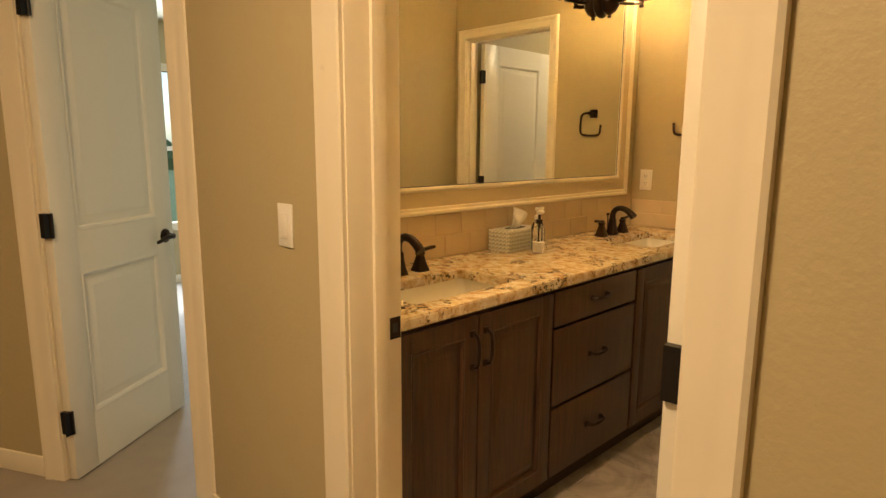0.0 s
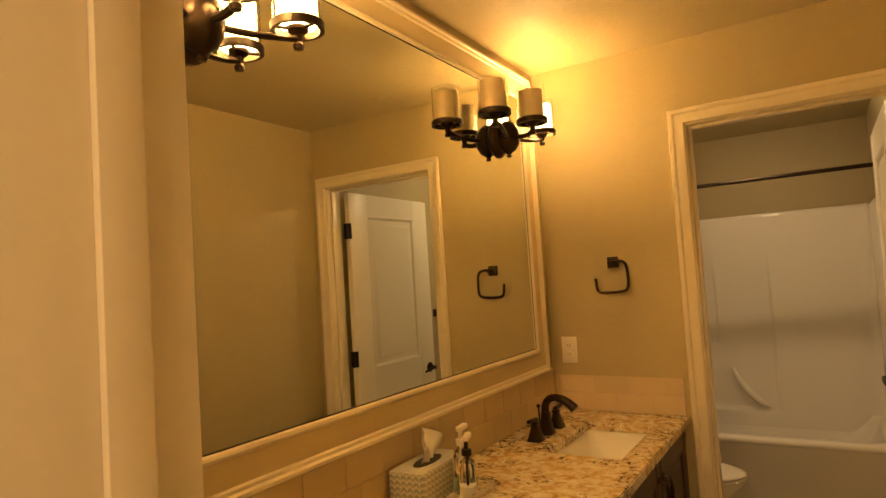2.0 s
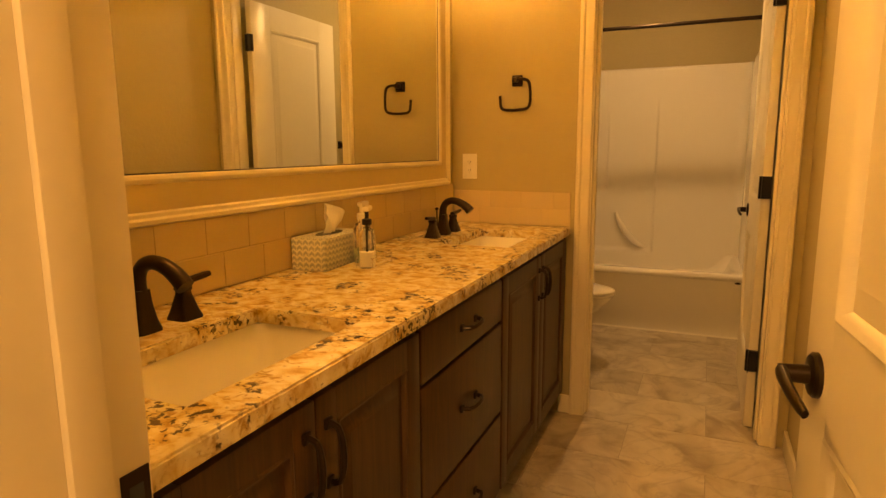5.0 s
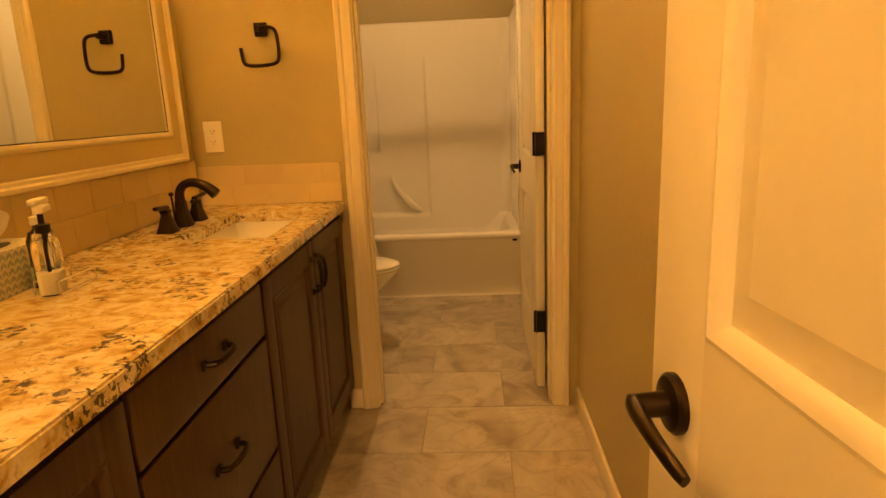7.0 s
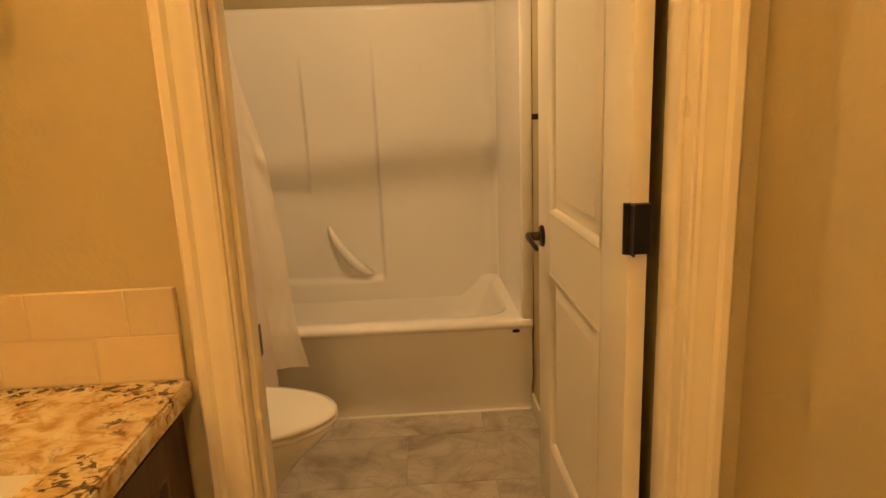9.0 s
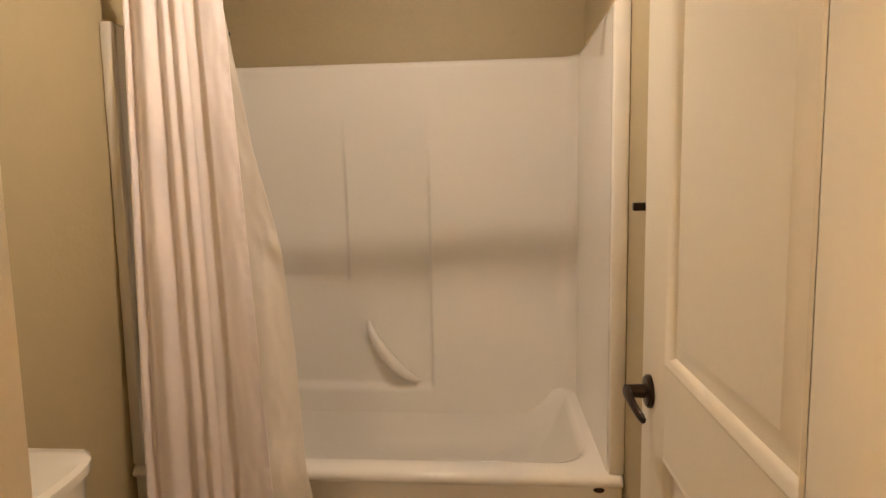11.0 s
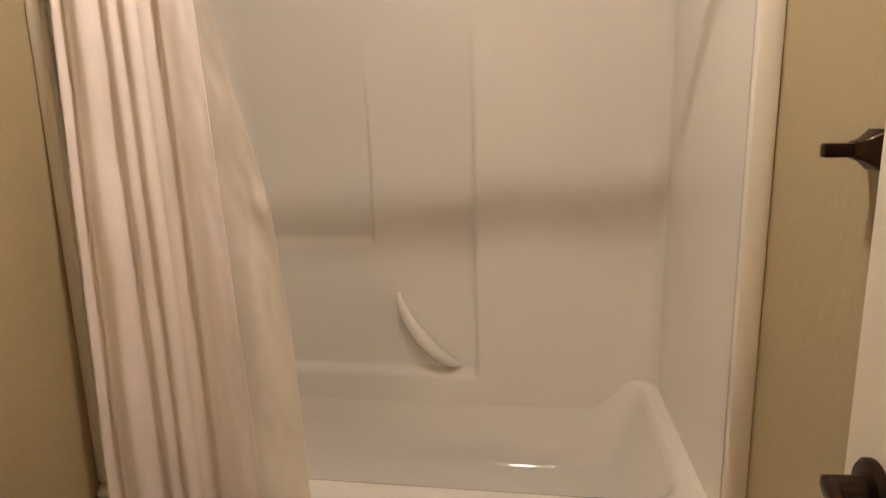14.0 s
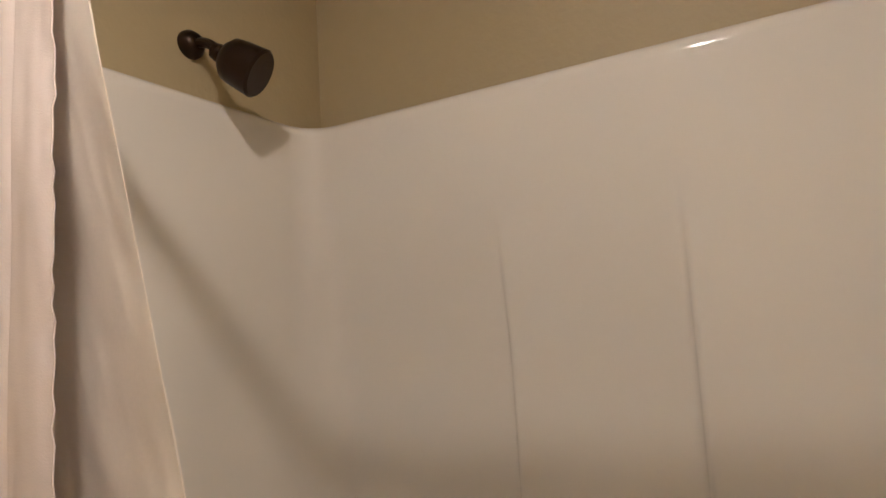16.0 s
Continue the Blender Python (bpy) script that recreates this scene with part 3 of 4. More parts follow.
low = {tuple(round(c, 4) for c in v.co.xy): v for v in bm.verts if v.co.z < Z0 + 0.001}
for e in edges:
    a, b = e.verts
    bm.faces.new((a, b, low[tuple(round(c, 4) for c in b.co.xy)], low[tuple(round(c, 4) for c in a.co.xy)]))
bmesh.ops.recalc_face_normals(bm, faces=bm.faces)
sel = [e for e in bm.edges if len(e.link_faces) == 2 and e.calc_face_angle(0) > 1.0 and all(v.co.z > Z1 - 0.001 for v in e.verts)]
bmesh.ops.bevel(bm, geom=sel, offset=0.004, segments=2, affect="EDGES")
part("slab", bm, GRANITE, counter)
for sx in SINKS:
    basin = thing("sink_basin", "white rectangular undermount ceramic basin", "sink", "vanity sinks")
    bm = bmesh.new()
    x0, x1 = sx - SW - 0.006, sx + SW + 0.006
    rings = [rr_ring(bm, x0 - 0.02, x1 + 0.02, SY0 - 0.02, SY1 + 0.02, 0.03, Z0 - 0.002), rr_ring(bm, x0, x1, SY0 - 0.004, SY1 + 0.004, 0.025, Z0 - 0.002),
             rr_ring(bm, x0 + 0.008, x1 - 0.008, SY0 + 0.006, SY1 - 0.006, 0.03, Z0 - 0.03), rr_ring(bm, x0 + 0.03, x1 - 0.03, SY0 + 0.03, SY1 - 0.03, 0.05, Z0 - 0.105),
             rr_ring(bm, x0 + 0.07, x1 - 0.07, SY0 + 0.06, SY1 - 0.06, 0.05, Z0 - 0.125)]
    loft(bm, rings)
    part("bowl", bm, CERAMIC, basin, angle=50)
    bm = bmesh.new()
    lathe(bm, [(0.0, 0.0), (0.031, 0.0), (0.031, 0.004), (0.024, 0.006), (0.022, 0.003), (0.0, 0.004)], Matrix.Translation((sx, 1.985, Z0 - 0.125)))
    part("drain", bm, BRONZE, basin, "dark bronze drain")

    tap = thing("faucet", "oil-rubbed bronze widespread faucet with two lever handles", "faucet", "vanity faucets")
    fy = 2.195
    bm = bmesh.new()
    def square_loft(prof, cx, cy):
        loft(bm, [rr_ring(bm, cx - r, cx + r, cy - r, cy + r, r * 0.35, z, seg=3) for r, z in prof], cap_first=True)
    square_loft([(0.0275, CT), (0.0275, CT + 0.005), (0.022, CT + 0.022), (0.0165, CT + 0.055), (0.0145, CT + 0.082)], sx, fy)
    pts = bez((sx, fy, CT + 0.075), (sx, fy + 0.012, CT + 0.148), (sx, fy - 0.062, CT + 0.160), (sx, fy - 0.118, CT + 0.098), 16)
    tube(bm, pts, [0.0142 - 0.003 * math.sin(math.pi * i / 16) + 0.002 * (i / 16) for i in range(17)], seg=14, flat=1.15)
    part("spout", bm, BRONZE, tap)
    bm = bmesh.new()
    tube(bm, [(sx, fy + 0.026, CT + 0.02), (sx, fy + 0.028, CT + 0.098)], 0.003)
    lathe(bm, [(0.0, -0.008), (0.007, -0.004), (0.008, 0.004), (0.0, 0.009)], Matrix.Translation((sx, fy + 0.028, CT + 0.102)), seg=12)
    part("lift_rod", bm, BRONZE, tap)
    for s in (-1, 1):
        hx = sx + s * 0.103
        bm = bmesh.new()
        square_loft([(0.0275, CT), (0.0275, CT + 0.004), (0.022, CT + 0.018), (0.013, CT + 0.050), (0.0118, CT + 0.057), (0.0145, CT + 0.062), (0.0135, CT + 0.070)], hx, fy)
        part("handle_base", bm, BRONZE, tap)
        bm = bmesh.new()
        tube(bm, [(hx - s * 0.008, fy, CT + 0.074), (hx + s * 0.02, fy - 0.001, CT + 0.077), (hx + s * 0.052, fy - 0.004, CT + 0.081), (hx + s * 0.068, fy - 0.005, CT + 0.082)], [0.009, 0.0075, 0.0075, 0.006], seg=10, flat=1.15)
        part("lever", bm, BRONZE, tap)

# ---- framed mirror ----
GX0, GX1, GZ0, GZ1 = 2.02, 3.910, 1.160, 2.232
GY = 2.308
mirror = thing("wall_mirror", "large mirror in a wide tan frame with cream mouldings", "mirror")
part("glass", box_bm(GX0 - 0.01, GX1 + 0.01, GY, GY + 0.006, GZ0 - 0.01, GZ1 + 0.01), MIRROR, mirror, smooth=False)
put_mirror = lambda a, b, v: (a, GY - v, b)
bm = frame_sweep(bmesh.new(), GX0, GX1, GZ0, GZ1, [(0.0, -0.02), (0.0, 0.004), (0.003, 0.009), (0.010, 0.012), (0.018, 0.007), (0.020, 0.0025), (0.020, -0.02)], put_mirror, closed=True)
part("inner_moulding", bm, TRIM, mirror, "cream inner bead")
bm = frame_sweep(bmesh.new(), GX0 - 0.0205, GX1 + 0.0205, GZ0 - 0.0205, GZ1 + 0.0205, [(0.0, -0.02), (0.0, 0.002), (0.058, 0.002), (0.058, -0.02)], put_mirror, closed=True)
part("flat_frame", bm, PANELP, mirror, "tan painted flat frame board")
bm = frame_sweep(bmesh.new(), GX0 - 0.079, GX1 + 0.079, GZ0 - 0.079, GZ1 + 0.079, [(0.0, -0.02), (0.0, 0.004), (0.004, 0.008), (0.012, 0.008), (0.017, 0.014), (0.026, 0.013), (0.030, 0.005), (0.030, -0.02)], put_mirror, closed=True)
part("outer_moulding", bm, TRIM, mirror, "cream outer moulding")
part("dark_reveal", frame_sweep(bmesh.new(), GX0 + 0.003, GX1 - 0.003, GZ0 + 0.003, GZ1 - 0.003, [(0.0, 0.0006), (0.003, 0.0015)], put_mirror, closed=True), SLOT, mirror)


# ---- three-light vanity fixtures ----
def vanity_light(cx, lit, label):
    root = thing("vanity_light", label, "wall light", "vanity lights")
    y, zt = 2.208, 2.062
    bm = bmesh.new()
    lathe(bm, [(0.0, 0.030), (0.030, 0.028), (0.052, 0.018), (0.060, 0.006), (0.060, 0.0), (0.0, 0.0)], Matrix.Translation((cx, GY, 2.018)) @ Matrix.Rotation(radians(90), 4, "X") @ Matrix.Diagonal((1.0, 1.25, 1, 1)))
    part("wall_plate", bm, BRONZE, root)
    bm = bmesh.new()
    lathe(bm, [(0.0, -0.078), (0.008, -0.077), (0.011, -0.070), (0.008, -0.064), (0.012, -0.060), (0.030, -0.048), (0.044, -0.024), (0.048, 0.004), (0.044, 0.030), (0.032, 0.052), (0.016, 0.066), (0.0, 0.070)], Matrix.Translation((cx, GY - 0.046, 2.016)))
    part("hub", bm, BRONZE, root)
    for i, s in enumerate((-1, 0, 1)):
        x = cx + s * 0.214
        yy = y - (0.052 if s == 0 else 0.0)
        bm = bmesh.new()
        if s:
            tube(bm, bez((cx + s * 0.025, GY - 0.05, 2.020), (cx + s * 0.09, y + 0.02, 2.010), (cx + s * 0.15, y, 2.022), (x, yy, zt - 0.026), 10), 0.0078, seg=8)
        else:
            tube(bm, bez((cx, GY - 0.06, 2.020), (cx, y, 2.010), (cx, yy, 2.008), (x, yy, zt - 0.026), 8), 0.0095, seg=8)
        part("arm", bm, BRONZE, root)
        bm = bmesh.new()
        lathe(bm, [(0.0, -0.052), (0.011, -0.050), (0.013, -0.040), (0.009, -0.034), (0.012, -0.018), (0.024, -0.008), (0.026, 0.0), (0.0, 0.002)], Matrix.Translation((x, yy, zt)), seg=18)
        for k in range(3):
            a = radians(30 + 120 * k)
            tube(bm, [(x + 0.022 * math.cos(a), yy + 0.022 * math.sin(a), zt - 0.004), (x + 0.056 * math.cos(a), yy + 0.056 * math.sin(a), zt - 0.002)], 0.0045, seg=6)
        part("finial", bm, BRONZE, root)
        bm = bmesh.new()
        lathe(bm, [(0.050, -0.008), (0.060, -0.008), (0.061, 0.008), (0.057, 0.012), (0.050, 0.008), (0.050, -0.008)], Matrix.Translation((x, yy, zt)))
        part("ring", bm, BRONZE, root)
        bm = bmesh.new()
        lathe(bm, [(0.022, 0.004), (0.044, 0.006), (0.046, 0.012), (0.046, 0.118), (0.043, 0.118), (0.043, 0.012)], Matrix.Translation((x, yy, zt)))
        part("shade", bm, LIT if lit[i] else UNLIT, root, "glowing frosted glass shade" if lit[i] else "unlit frosted glass shade")
        bm = bmesh.new()
        lathe(bm, [(0.0535, 0.010), (0.0545, 0.010), (0.0545, 0.136), (0.0535, 0.136), (0.0535, 0.010)], Matrix.Translation((x, yy, zt)))
        g = part("outer_glass", bm, GLASS, root, "clear glass cylinder")
        g.visible_shadow = False
    return root


vanity_light(2.292, (1, 1, 1), "dark bronze three-light vanity fixture with glowing glass shades")
vanity_light(3.682, (0, 0, 1), "dark bronze vanity fixture with one of three shades lit")

# ---- things on the counter ----
m = Matrix.Translation((2.984, 2.258, CT)) @ Matrix.Rotation(radians(3), 4, "Z")
tb = thing("tissue_box", "grey chevron-patterned tissue box with a tissue pulled up", "tissue box", m=m)
part("carton", box_bm(-0.118, 0.118, -0.056, 0.056, 0.0, 0.094, bevel=0.002), CARD, tb)
bm = bmesh.new()
lathe(bm, [(0.0, 0.0), (0.03, 0.0), (0.03, 0.0012), (0.0, 0.0012)], Matrix.Translation((0, 0, 0.0942)) @ Matrix.Diagonal((2.2, 0.9, 1, 1)))
part("opening", bm, SLOT, tb)
bm = bmesh.new()
rows = []
for j in range(9):
    v = j / 8
    row = []
    for i in range(15):
        u = i / 14 - 0.5
        w = 0.045 + 0.03 * v
        row.append(bm.verts.new((u * w * 1.6 + 0.012 * v + 0.004 * math.sin(9 * v + 5 * u), 0.016 * math.sin(7 * u + 1.5 * v) * (0.4 + v) + 0.008 * math.sin(15 * u), 0.093 + 0.082 * v * (1 - 0.5 * abs(u)) + 0.010 * math.sin(6 * u + 1) * v)))
    rows.append(row)
for a, b in zip(rows, rows[1:]):
    for i in range(14):
        bm.faces.new((a[i], a[i + 1], b[i + 1], b[i]))
t = part("tissue", bm, TISSUE, tb, "crumpled white tissue", angle=80)
t.modifiers.new("thick", "SOLIDIFY").thickness = 0.0008


def dispenser(x, y, h, liquid, label, deg):
    root = thing("soap_dispenser", label, "soap bottle", "soap bottles", m=Matrix.Translation((x, y, CT)) @ Matrix.Rotation(radians(deg), 4, "Z"))
    bm = bmesh.new()
    loft(bm, [rr_ring(bm, -r, r, -r * 0.75, r * 0.75, min(0.012, r * 0.6), z, 4) for r, z in ((0.026, 0.004), (0.028, 0.008), (0.028, h - 0.02), (0.024, h - 0.006), (0.013, h), (0.012, h + 0.012))], cap_first=True)
    b = part("bottle", bm, GLASS, root, "clear bottle")
    b.visible_shadow = False
    bm = bmesh.new()
    loft(bm, [rr_ring(bm, -r, r, -r * 0.75, r * 0.75, 0.01, z, 4) for r, z in ((0.0245, 0.007), (0.0255, 0.010), (0.0255, 0.05))], cap_first=True)
    part("soap", bm, liquid, root)
    bm = bmesh.new()
    lathe(bm, [(0.0, h + 0.010), (0.014, h + 0.010), (0.014, h + 0.026), (0.006, h + 0.028), (0.0055, h + 0.05), (0.0, h + 0.05)], seg=18)
    tube(bm, [(0, 0, 0.02), (0, 0, h + 0.01)], 0.003, seg=8)
    part("pump", bm, BLACK if liquid is SOAP else PLASTIC, root)
    bm = bmesh.new()
    add_box(bm, -0.045, 0.012, -0.009, 0.009, h + 0.048, h + 0.062, bevel=0.004)
    part("nozzle", bm, PLASTIC, root, "white pump top")


dispenser(2.968, 2.117, 0.118, SOAP, "clear pump bottle of pale soap in a wire caddy", 200)
dispenser(3.030, 2.172, 0.125, TEAL, "teal soap pump bottle beside the tissue box", 190)
caddy = thing("wire_caddy", "small thin wire soap caddy on the counter", "caddy")
for z in (0.006, 0.032):
    bm = bmesh.new()
    c = [(2.95, 2.09), (3.065, 2.09), (3.065, 2.145), (2.95, 2.145), (2.95, 2.09)]
    tube(bm, [(x, y, CT + z) for x, y in c], 0.0014, seg=6)
    part("wire_ring", bm, CHROME, caddy)
for x, y in ((2.95, 2.09), (3.065, 2.09), (3.065, 2.145), (2.95, 2.145)):
    part("wire_post", tube(bmesh.new(), [(x, y, CT), (x, y, CT + 0.032)], 0.0014, seg=6), CHROME, caddy)


# ---- wall plates and towel rings ----
def switch_plate(x, y, z, outlet):
    """On a wall whose face looks along -x."""
    root = thing("wall_outlet" if outlet else "light_switch", "white duplex outlet plate on the tan wall" if outlet else "white rocker light switch on the tan hall wall", "outlet" if outlet else "light switch")
    part("plate", box_bm(x - 0.006, x, y - 0.0355, y + 0.0355, z - 0.0575, z + 0.0575, bevel=0.0025), PLASTIC, root)
    if outlet:
        for s in (-1, 1):
            bm = bmesh.new()
            loft(bm, [rr_ring(bm, -0.0165, 0.0165, -0.0135, 0.0135, 0.008, q, 4) for q in (0.0, 0.0025)], cap_first=True)
            bm.transform(Matrix.Translation((x - 0.006, y, z + s * 0.0195)) @ Matrix.Rotation(radians(-90), 4, "Y") @ Matrix.Rotation(radians(90), 4, "Z"))
            f = part("receptacle", bm, PLASTIC, root)
            bm = bmesh.new()
            for dy, hh in ((-0.0065, 0.004), (0.0065, 0.0032)):
                add_box(bm, x - 0.0092, x - 0.0084, y + dy - 0.001, y + dy + 0.001, z + s * 0.0195 - hh + 0.002, z + s * 0.0195 + hh + 0.002)
            add_box(bm, x - 0.0092, x - 0.0084, y - 0.002, y + 0.002, z + s * 0.0195 - 0.009, z + s * 0.0195 - 0.006)
            part("slots", bm, SLOT, f)
    else:
        bm = box_bm(x - 0.011, x - 0.005, y - 0.0165, y + 0.0165, z - 0.033, z + 0.033, bevel=0.002)
        part("rocker", bm, PLASTIC, root)
        for s in (-1, 1):
            part("screw", lathe(bmesh.new(), [(0.0, 0.0), (0.003, 0.0), (0.003, 0.001), (0.0, 0.0014)], Matrix.Translation((x - 0.006, y, z + s * 0.048)) @ Matrix.Rotation(radians(-90), 4, "Y"), seg=10), PLASTIC, root)


switch_plate(X_HALL, 2.015, 1.109, False)
switch_plate(X_E, 2.243, 1.130, True)


def towel_ring(m, label):
    """Local x along the wall, y out of the wall."""
    root = thing("towel_ring", label, "towel ring", "towel rings", m=m)
    bm = bmesh.new()
    add_box(bm, -0.024, 0.024, 0.0, 0.012, -0.024, 0.024, bevel=0.004)
    add_box(bm, -0.018, 0.018, 0.012, 0.020, -0.018, 0.018, bevel=0.003)
    add_box(bm, -0.010, 0.010, 0.018, 0.054, -0.010, 0.010, bevel=0.003)
    part("bracket", bm, BRONZE, root)
    bm = bmesh.new()
    pts = [Vector((-0.012, 0.038, 0.0))] + bez((0.02, 0.038, 0.004), (0.05, 0.038, 0.004), (0.063, 0.038, 0.0), (0.066, 0.038, -0.03), 6) + bez((0.068, 0.038, -0.06), (0.070, 0.038, -0.118), (0.064, 0.038, -0.122), (0.03, 0.038, -0.126), 6) + bez((0.0, 0.038, -0.128), (-0.06, 0.038, -0.128), (-0.064, 0.038, -0.124), (-0.067, 0.038, -0.10), 6) + [Vector((-0.070, 0.038, -0.065))]
    tube(bm, [Vector((-p.x, p.y, p.z)) for p in pts], 0.0065, seg=8)
    part("ring", bm, BRONZE, root)
    return root


towel_ring(Matrix.Translation((X_E, 2.018, 1.505)) @ Matrix.Rotation(radians(90), 4, "Z"), "oil-rubbed bronze open towel ring on the tan wall")
hook = thing("robe_hook", "dark bronze robe hook with a flared base on the tan wall", "hook", m=Matrix.Translation((5.245, Y_S2, 1.243)) @ Matrix.Rotation(radians(-90), 4, "X"))
bm = bmesh.new()
loft(bm, [rr_ring(bm, -r, r, -r, r, r * 0.3, z, 4) for r, z in ((0.027, 0.0), (0.027, 0.006), (0.022, 0.012), (0.015, 0.022), (0.011, 0.034))], cap_first=True)
part("base", bm, BRONZE, hook)
part("peg", box_bm(-0.0095, 0.0095, -0.0095, 0.0095, 0.030, 0.070, bevel=0.003), BRONZE, hook)


# ---- bathtub and surround ----
TY0, TY1, TX0, TX1 = 0.94, 2.485, 5.605, 6.465
RIM = 0.418
tub = thing("bathtub", "white acrylic alcove bathtub with a stepped apron", "bathtub")
bm = bmesh.new()
R = lambda x0, x1, y0, y1, r, z: rr_ring(bm, x0, x1, y0, y1, r, z, 6)
IX0, IX1, IY0, IY1 = 5.705, 6.384, 1.035, 2.435
loft(bm, [R(TX0 + 0.017, TX1, TY0, TY1, 0.004, 0.0), R(TX0 + 0.017, TX1, TY0, TY1, 0.004, 0.122), R(TX0 + 0.002, TX1, TY0, TY1, 0.004, 0.138), R(TX0, TX1, TY0, TY1, 0.004, RIM - 0.042), R(TX0 - 0.02, TX1, TY0, TY1, 0.006, RIM - 0.034),
          R(TX0 - 0.026, TX1, TY0, TY1, 0.012, RIM - 0.02), R(TX0 - 0.020, TX1, TY0, TY1, 0.02, RIM - 0.006), R(TX0 - 0.006, TX1, TY0, TY1, 0.03, RIM),
          R(IX0 - 0.035, 6.415, IY0 - 0.02, 2.475, 0.11, RIM), R(IX0 - 0.012, 6.405, IY0 - 0.005, 2.470, 0.12, RIM - 0.010), R(IX0, 6.395, IY0 + 0.006, 2.462, 0.12, RIM - 0.04),
          R(IX0 + 0.02, 6.374, IY0 + 0.05, 2.446, 0.13, RIM - 0.13), R(IX0 + 0.03, 6.366, IY0 + 0.09, 2.43, 0.13, RIM - 0.20), R(IX0 + 0.06, 6.335, IY0 + 0.16, 2.39, 0.13, RIM - 0.31), R(IX0 + 0.13, 6.27, IY0 + 0.24, 2.32, 0.12, RIM - 0.345)])
part("tub_shell", bm, ACRYLIC, tub, angle=60)
part("caulk_bead", tube(bmesh.new(), [(TX0 + 0.016, TY0 + 0.01, 0.002), (TX0 + 0.016, TY1 - 0.01, 0.002)], 0.006, seg=8), PLASTIC, tub, "white caulk bead at the floor")
part("weep_plug", lathe(bmesh.new(), [(0.0, 0.0), (0.016, 0.0), (0.014, 0.004), (0.0, 0.005)], Matrix.Translation((TX0, 1.01, RIM - 0.052)) @ Matrix.Rotation(radians(-90), 4, "Y") @ Matrix.Diagonal((0.5, 1.1, 1, 1)), seg=16), BRONZE, tub, "small dark overflow plug")


def sstep(a, b, v):
    t = min(max((v - a) / (b - a), 0.0), 1.0)
    return t * t * (3 - 2 * t)


SUR_TOP, SYA, SYB, SXB, FIL = 1.802, 0.985, 2.448, 6.375, 0.075
path = []
n_side = 34
for i in range(n_side):
    path.append((TX0 + 0.012 + (SXB - FIL - TX0 - 0.012) * i / n_side, SYA, 0.0, -1.0))
for i in range(9):
    a = radians(-90 + 90 * i / 8)
    path.append((SXB - FIL + FIL * math.cos(a), SYA + FIL + FIL * math.sin(a), math.cos(a), math.sin(a)))
n_back = 190
for i in range(1, n_back):
    path.append((SXB, SYA + FIL + (SYB - SYA - 2 * FIL) * i / n_back, 1.0, 0.0))
for i in range(9):
    a = radians(90 * i / 8)
    path.append((SXB - FIL + FIL * math.cos(a), SYB - FIL + FIL * math.sin(a), math.cos(a), math.sin(a)))
for i in range(1, n_side + 1):
    path.append((SXB - FIL - (SXB - FIL - TX0 - 0.012) * i / n_side, SYB, 0.0, 1.0))
nz = 120
surround = thing("tub_surround", "glossy white moulded acrylic tub surround with shelves", "tub surround")
bm = bmesh.new()
rows = []
for j in range(nz + 1):
    z = 0.30 + (SUR_TOP - 0.30) * j / nz
    row = []
    for x, y, nx, ny in path:
        d = 0.0
        reach = sstep(5.95, 6.2, x)
        d += 0.030 * sstep(1.584, 1.602, y) * sstep(0.405, 0.43, z) * (1 - sstep(1.15, 1.68, z)) * reach
        d += 0.022 * sstep(1.950, 1.962, y) * sstep(0.880, 0.902, z) * (1 - sstep(1.2, 1.62, z)) * reach
        lip = 0.010 * sstep(SUR_TOP - 0.012, SUR_TOP, z)
        row.append(bm.verts.new((x + nx * (d + lip), y + ny * (d * 0.4 + lip), z)))
    rows.append(row)
top = [bm.verts.new((v.co.x + p[2] * 0.034, v.co.y + p[3] * 0.034, SUR_TOP + 0.002)) for v, p in zip(rows[-1], path)]
rows.append(top)
for a, b in zip(rows, rows[1:]):
    for i in range(len(path) - 1):
        bm.faces.new((a[i], a[i + 1], b[i + 1], b[i]))
part("wall_panel", bm, ACRYLIC, surround, angle=80)
for y0, y1 in ((0.9352, 0.984), (2.450, 2.4895)):
    bm = bmesh.new()
    add_box(bm, TX0 - 0.008, TX0 + 0.024, y0, y1, RIM - 0.002, SUR_TOP, bevel=0.010)
    part("front_flange", bm, ACRYLIC, surround, "rounded white front edge")
bar = bmesh.new()
p0, p1 = Vector((6.40, 1.872, 0.700)), Vector((6.40, 1.655, 0.440))
pts = bez(p0, p0 + Vector((-0.065, -0.025, -0.075)), p1 + Vector((-0.065, 0.075, 0.035)), p1, 18)
tube(bar, pts, [0.012 + 0.019 * math.sin(math.pi * (i / 18) ** 1.25) ** 0.8 for i in range(19)], seg=14, flat=0.85)
part("grab_bar", bar, ACRYLIC, surround, "curved white moulded grab bar")

# shower head
head = thing("wall_shower", "dark bronze shower head on a short arm", "shower head")
base = Vector((6.06, Y_N2, 1.925))
bm = bmesh.new()
lathe(bm, [(0.0, 0.0), (0.031, 0.0), (0.030, 0.010), (0.022, 0.022), (0.013, 0.028), (0.0, 0.03)], Matrix.Translation(base) @ Matrix.Rotation(radians(90), 4, "X"))
part("escutcheon", bm, BRONZE, head)
aend = base + Vector((-0.004, -0.088, -0.040))
part("arm", tube(bmesh.new(), bez(base, base + Vector((0, -0.05, 0)), base + Vector((0, -0.075, -0.02)), aend, 8), 0.0105, seg=10), BRONZE, head)
d = Vector((0.36, -0.66, -0.46)).normalized()
bm = bmesh.new()
rot = d.to_track_quat("Z", "Y").to_matrix().to_4x4()
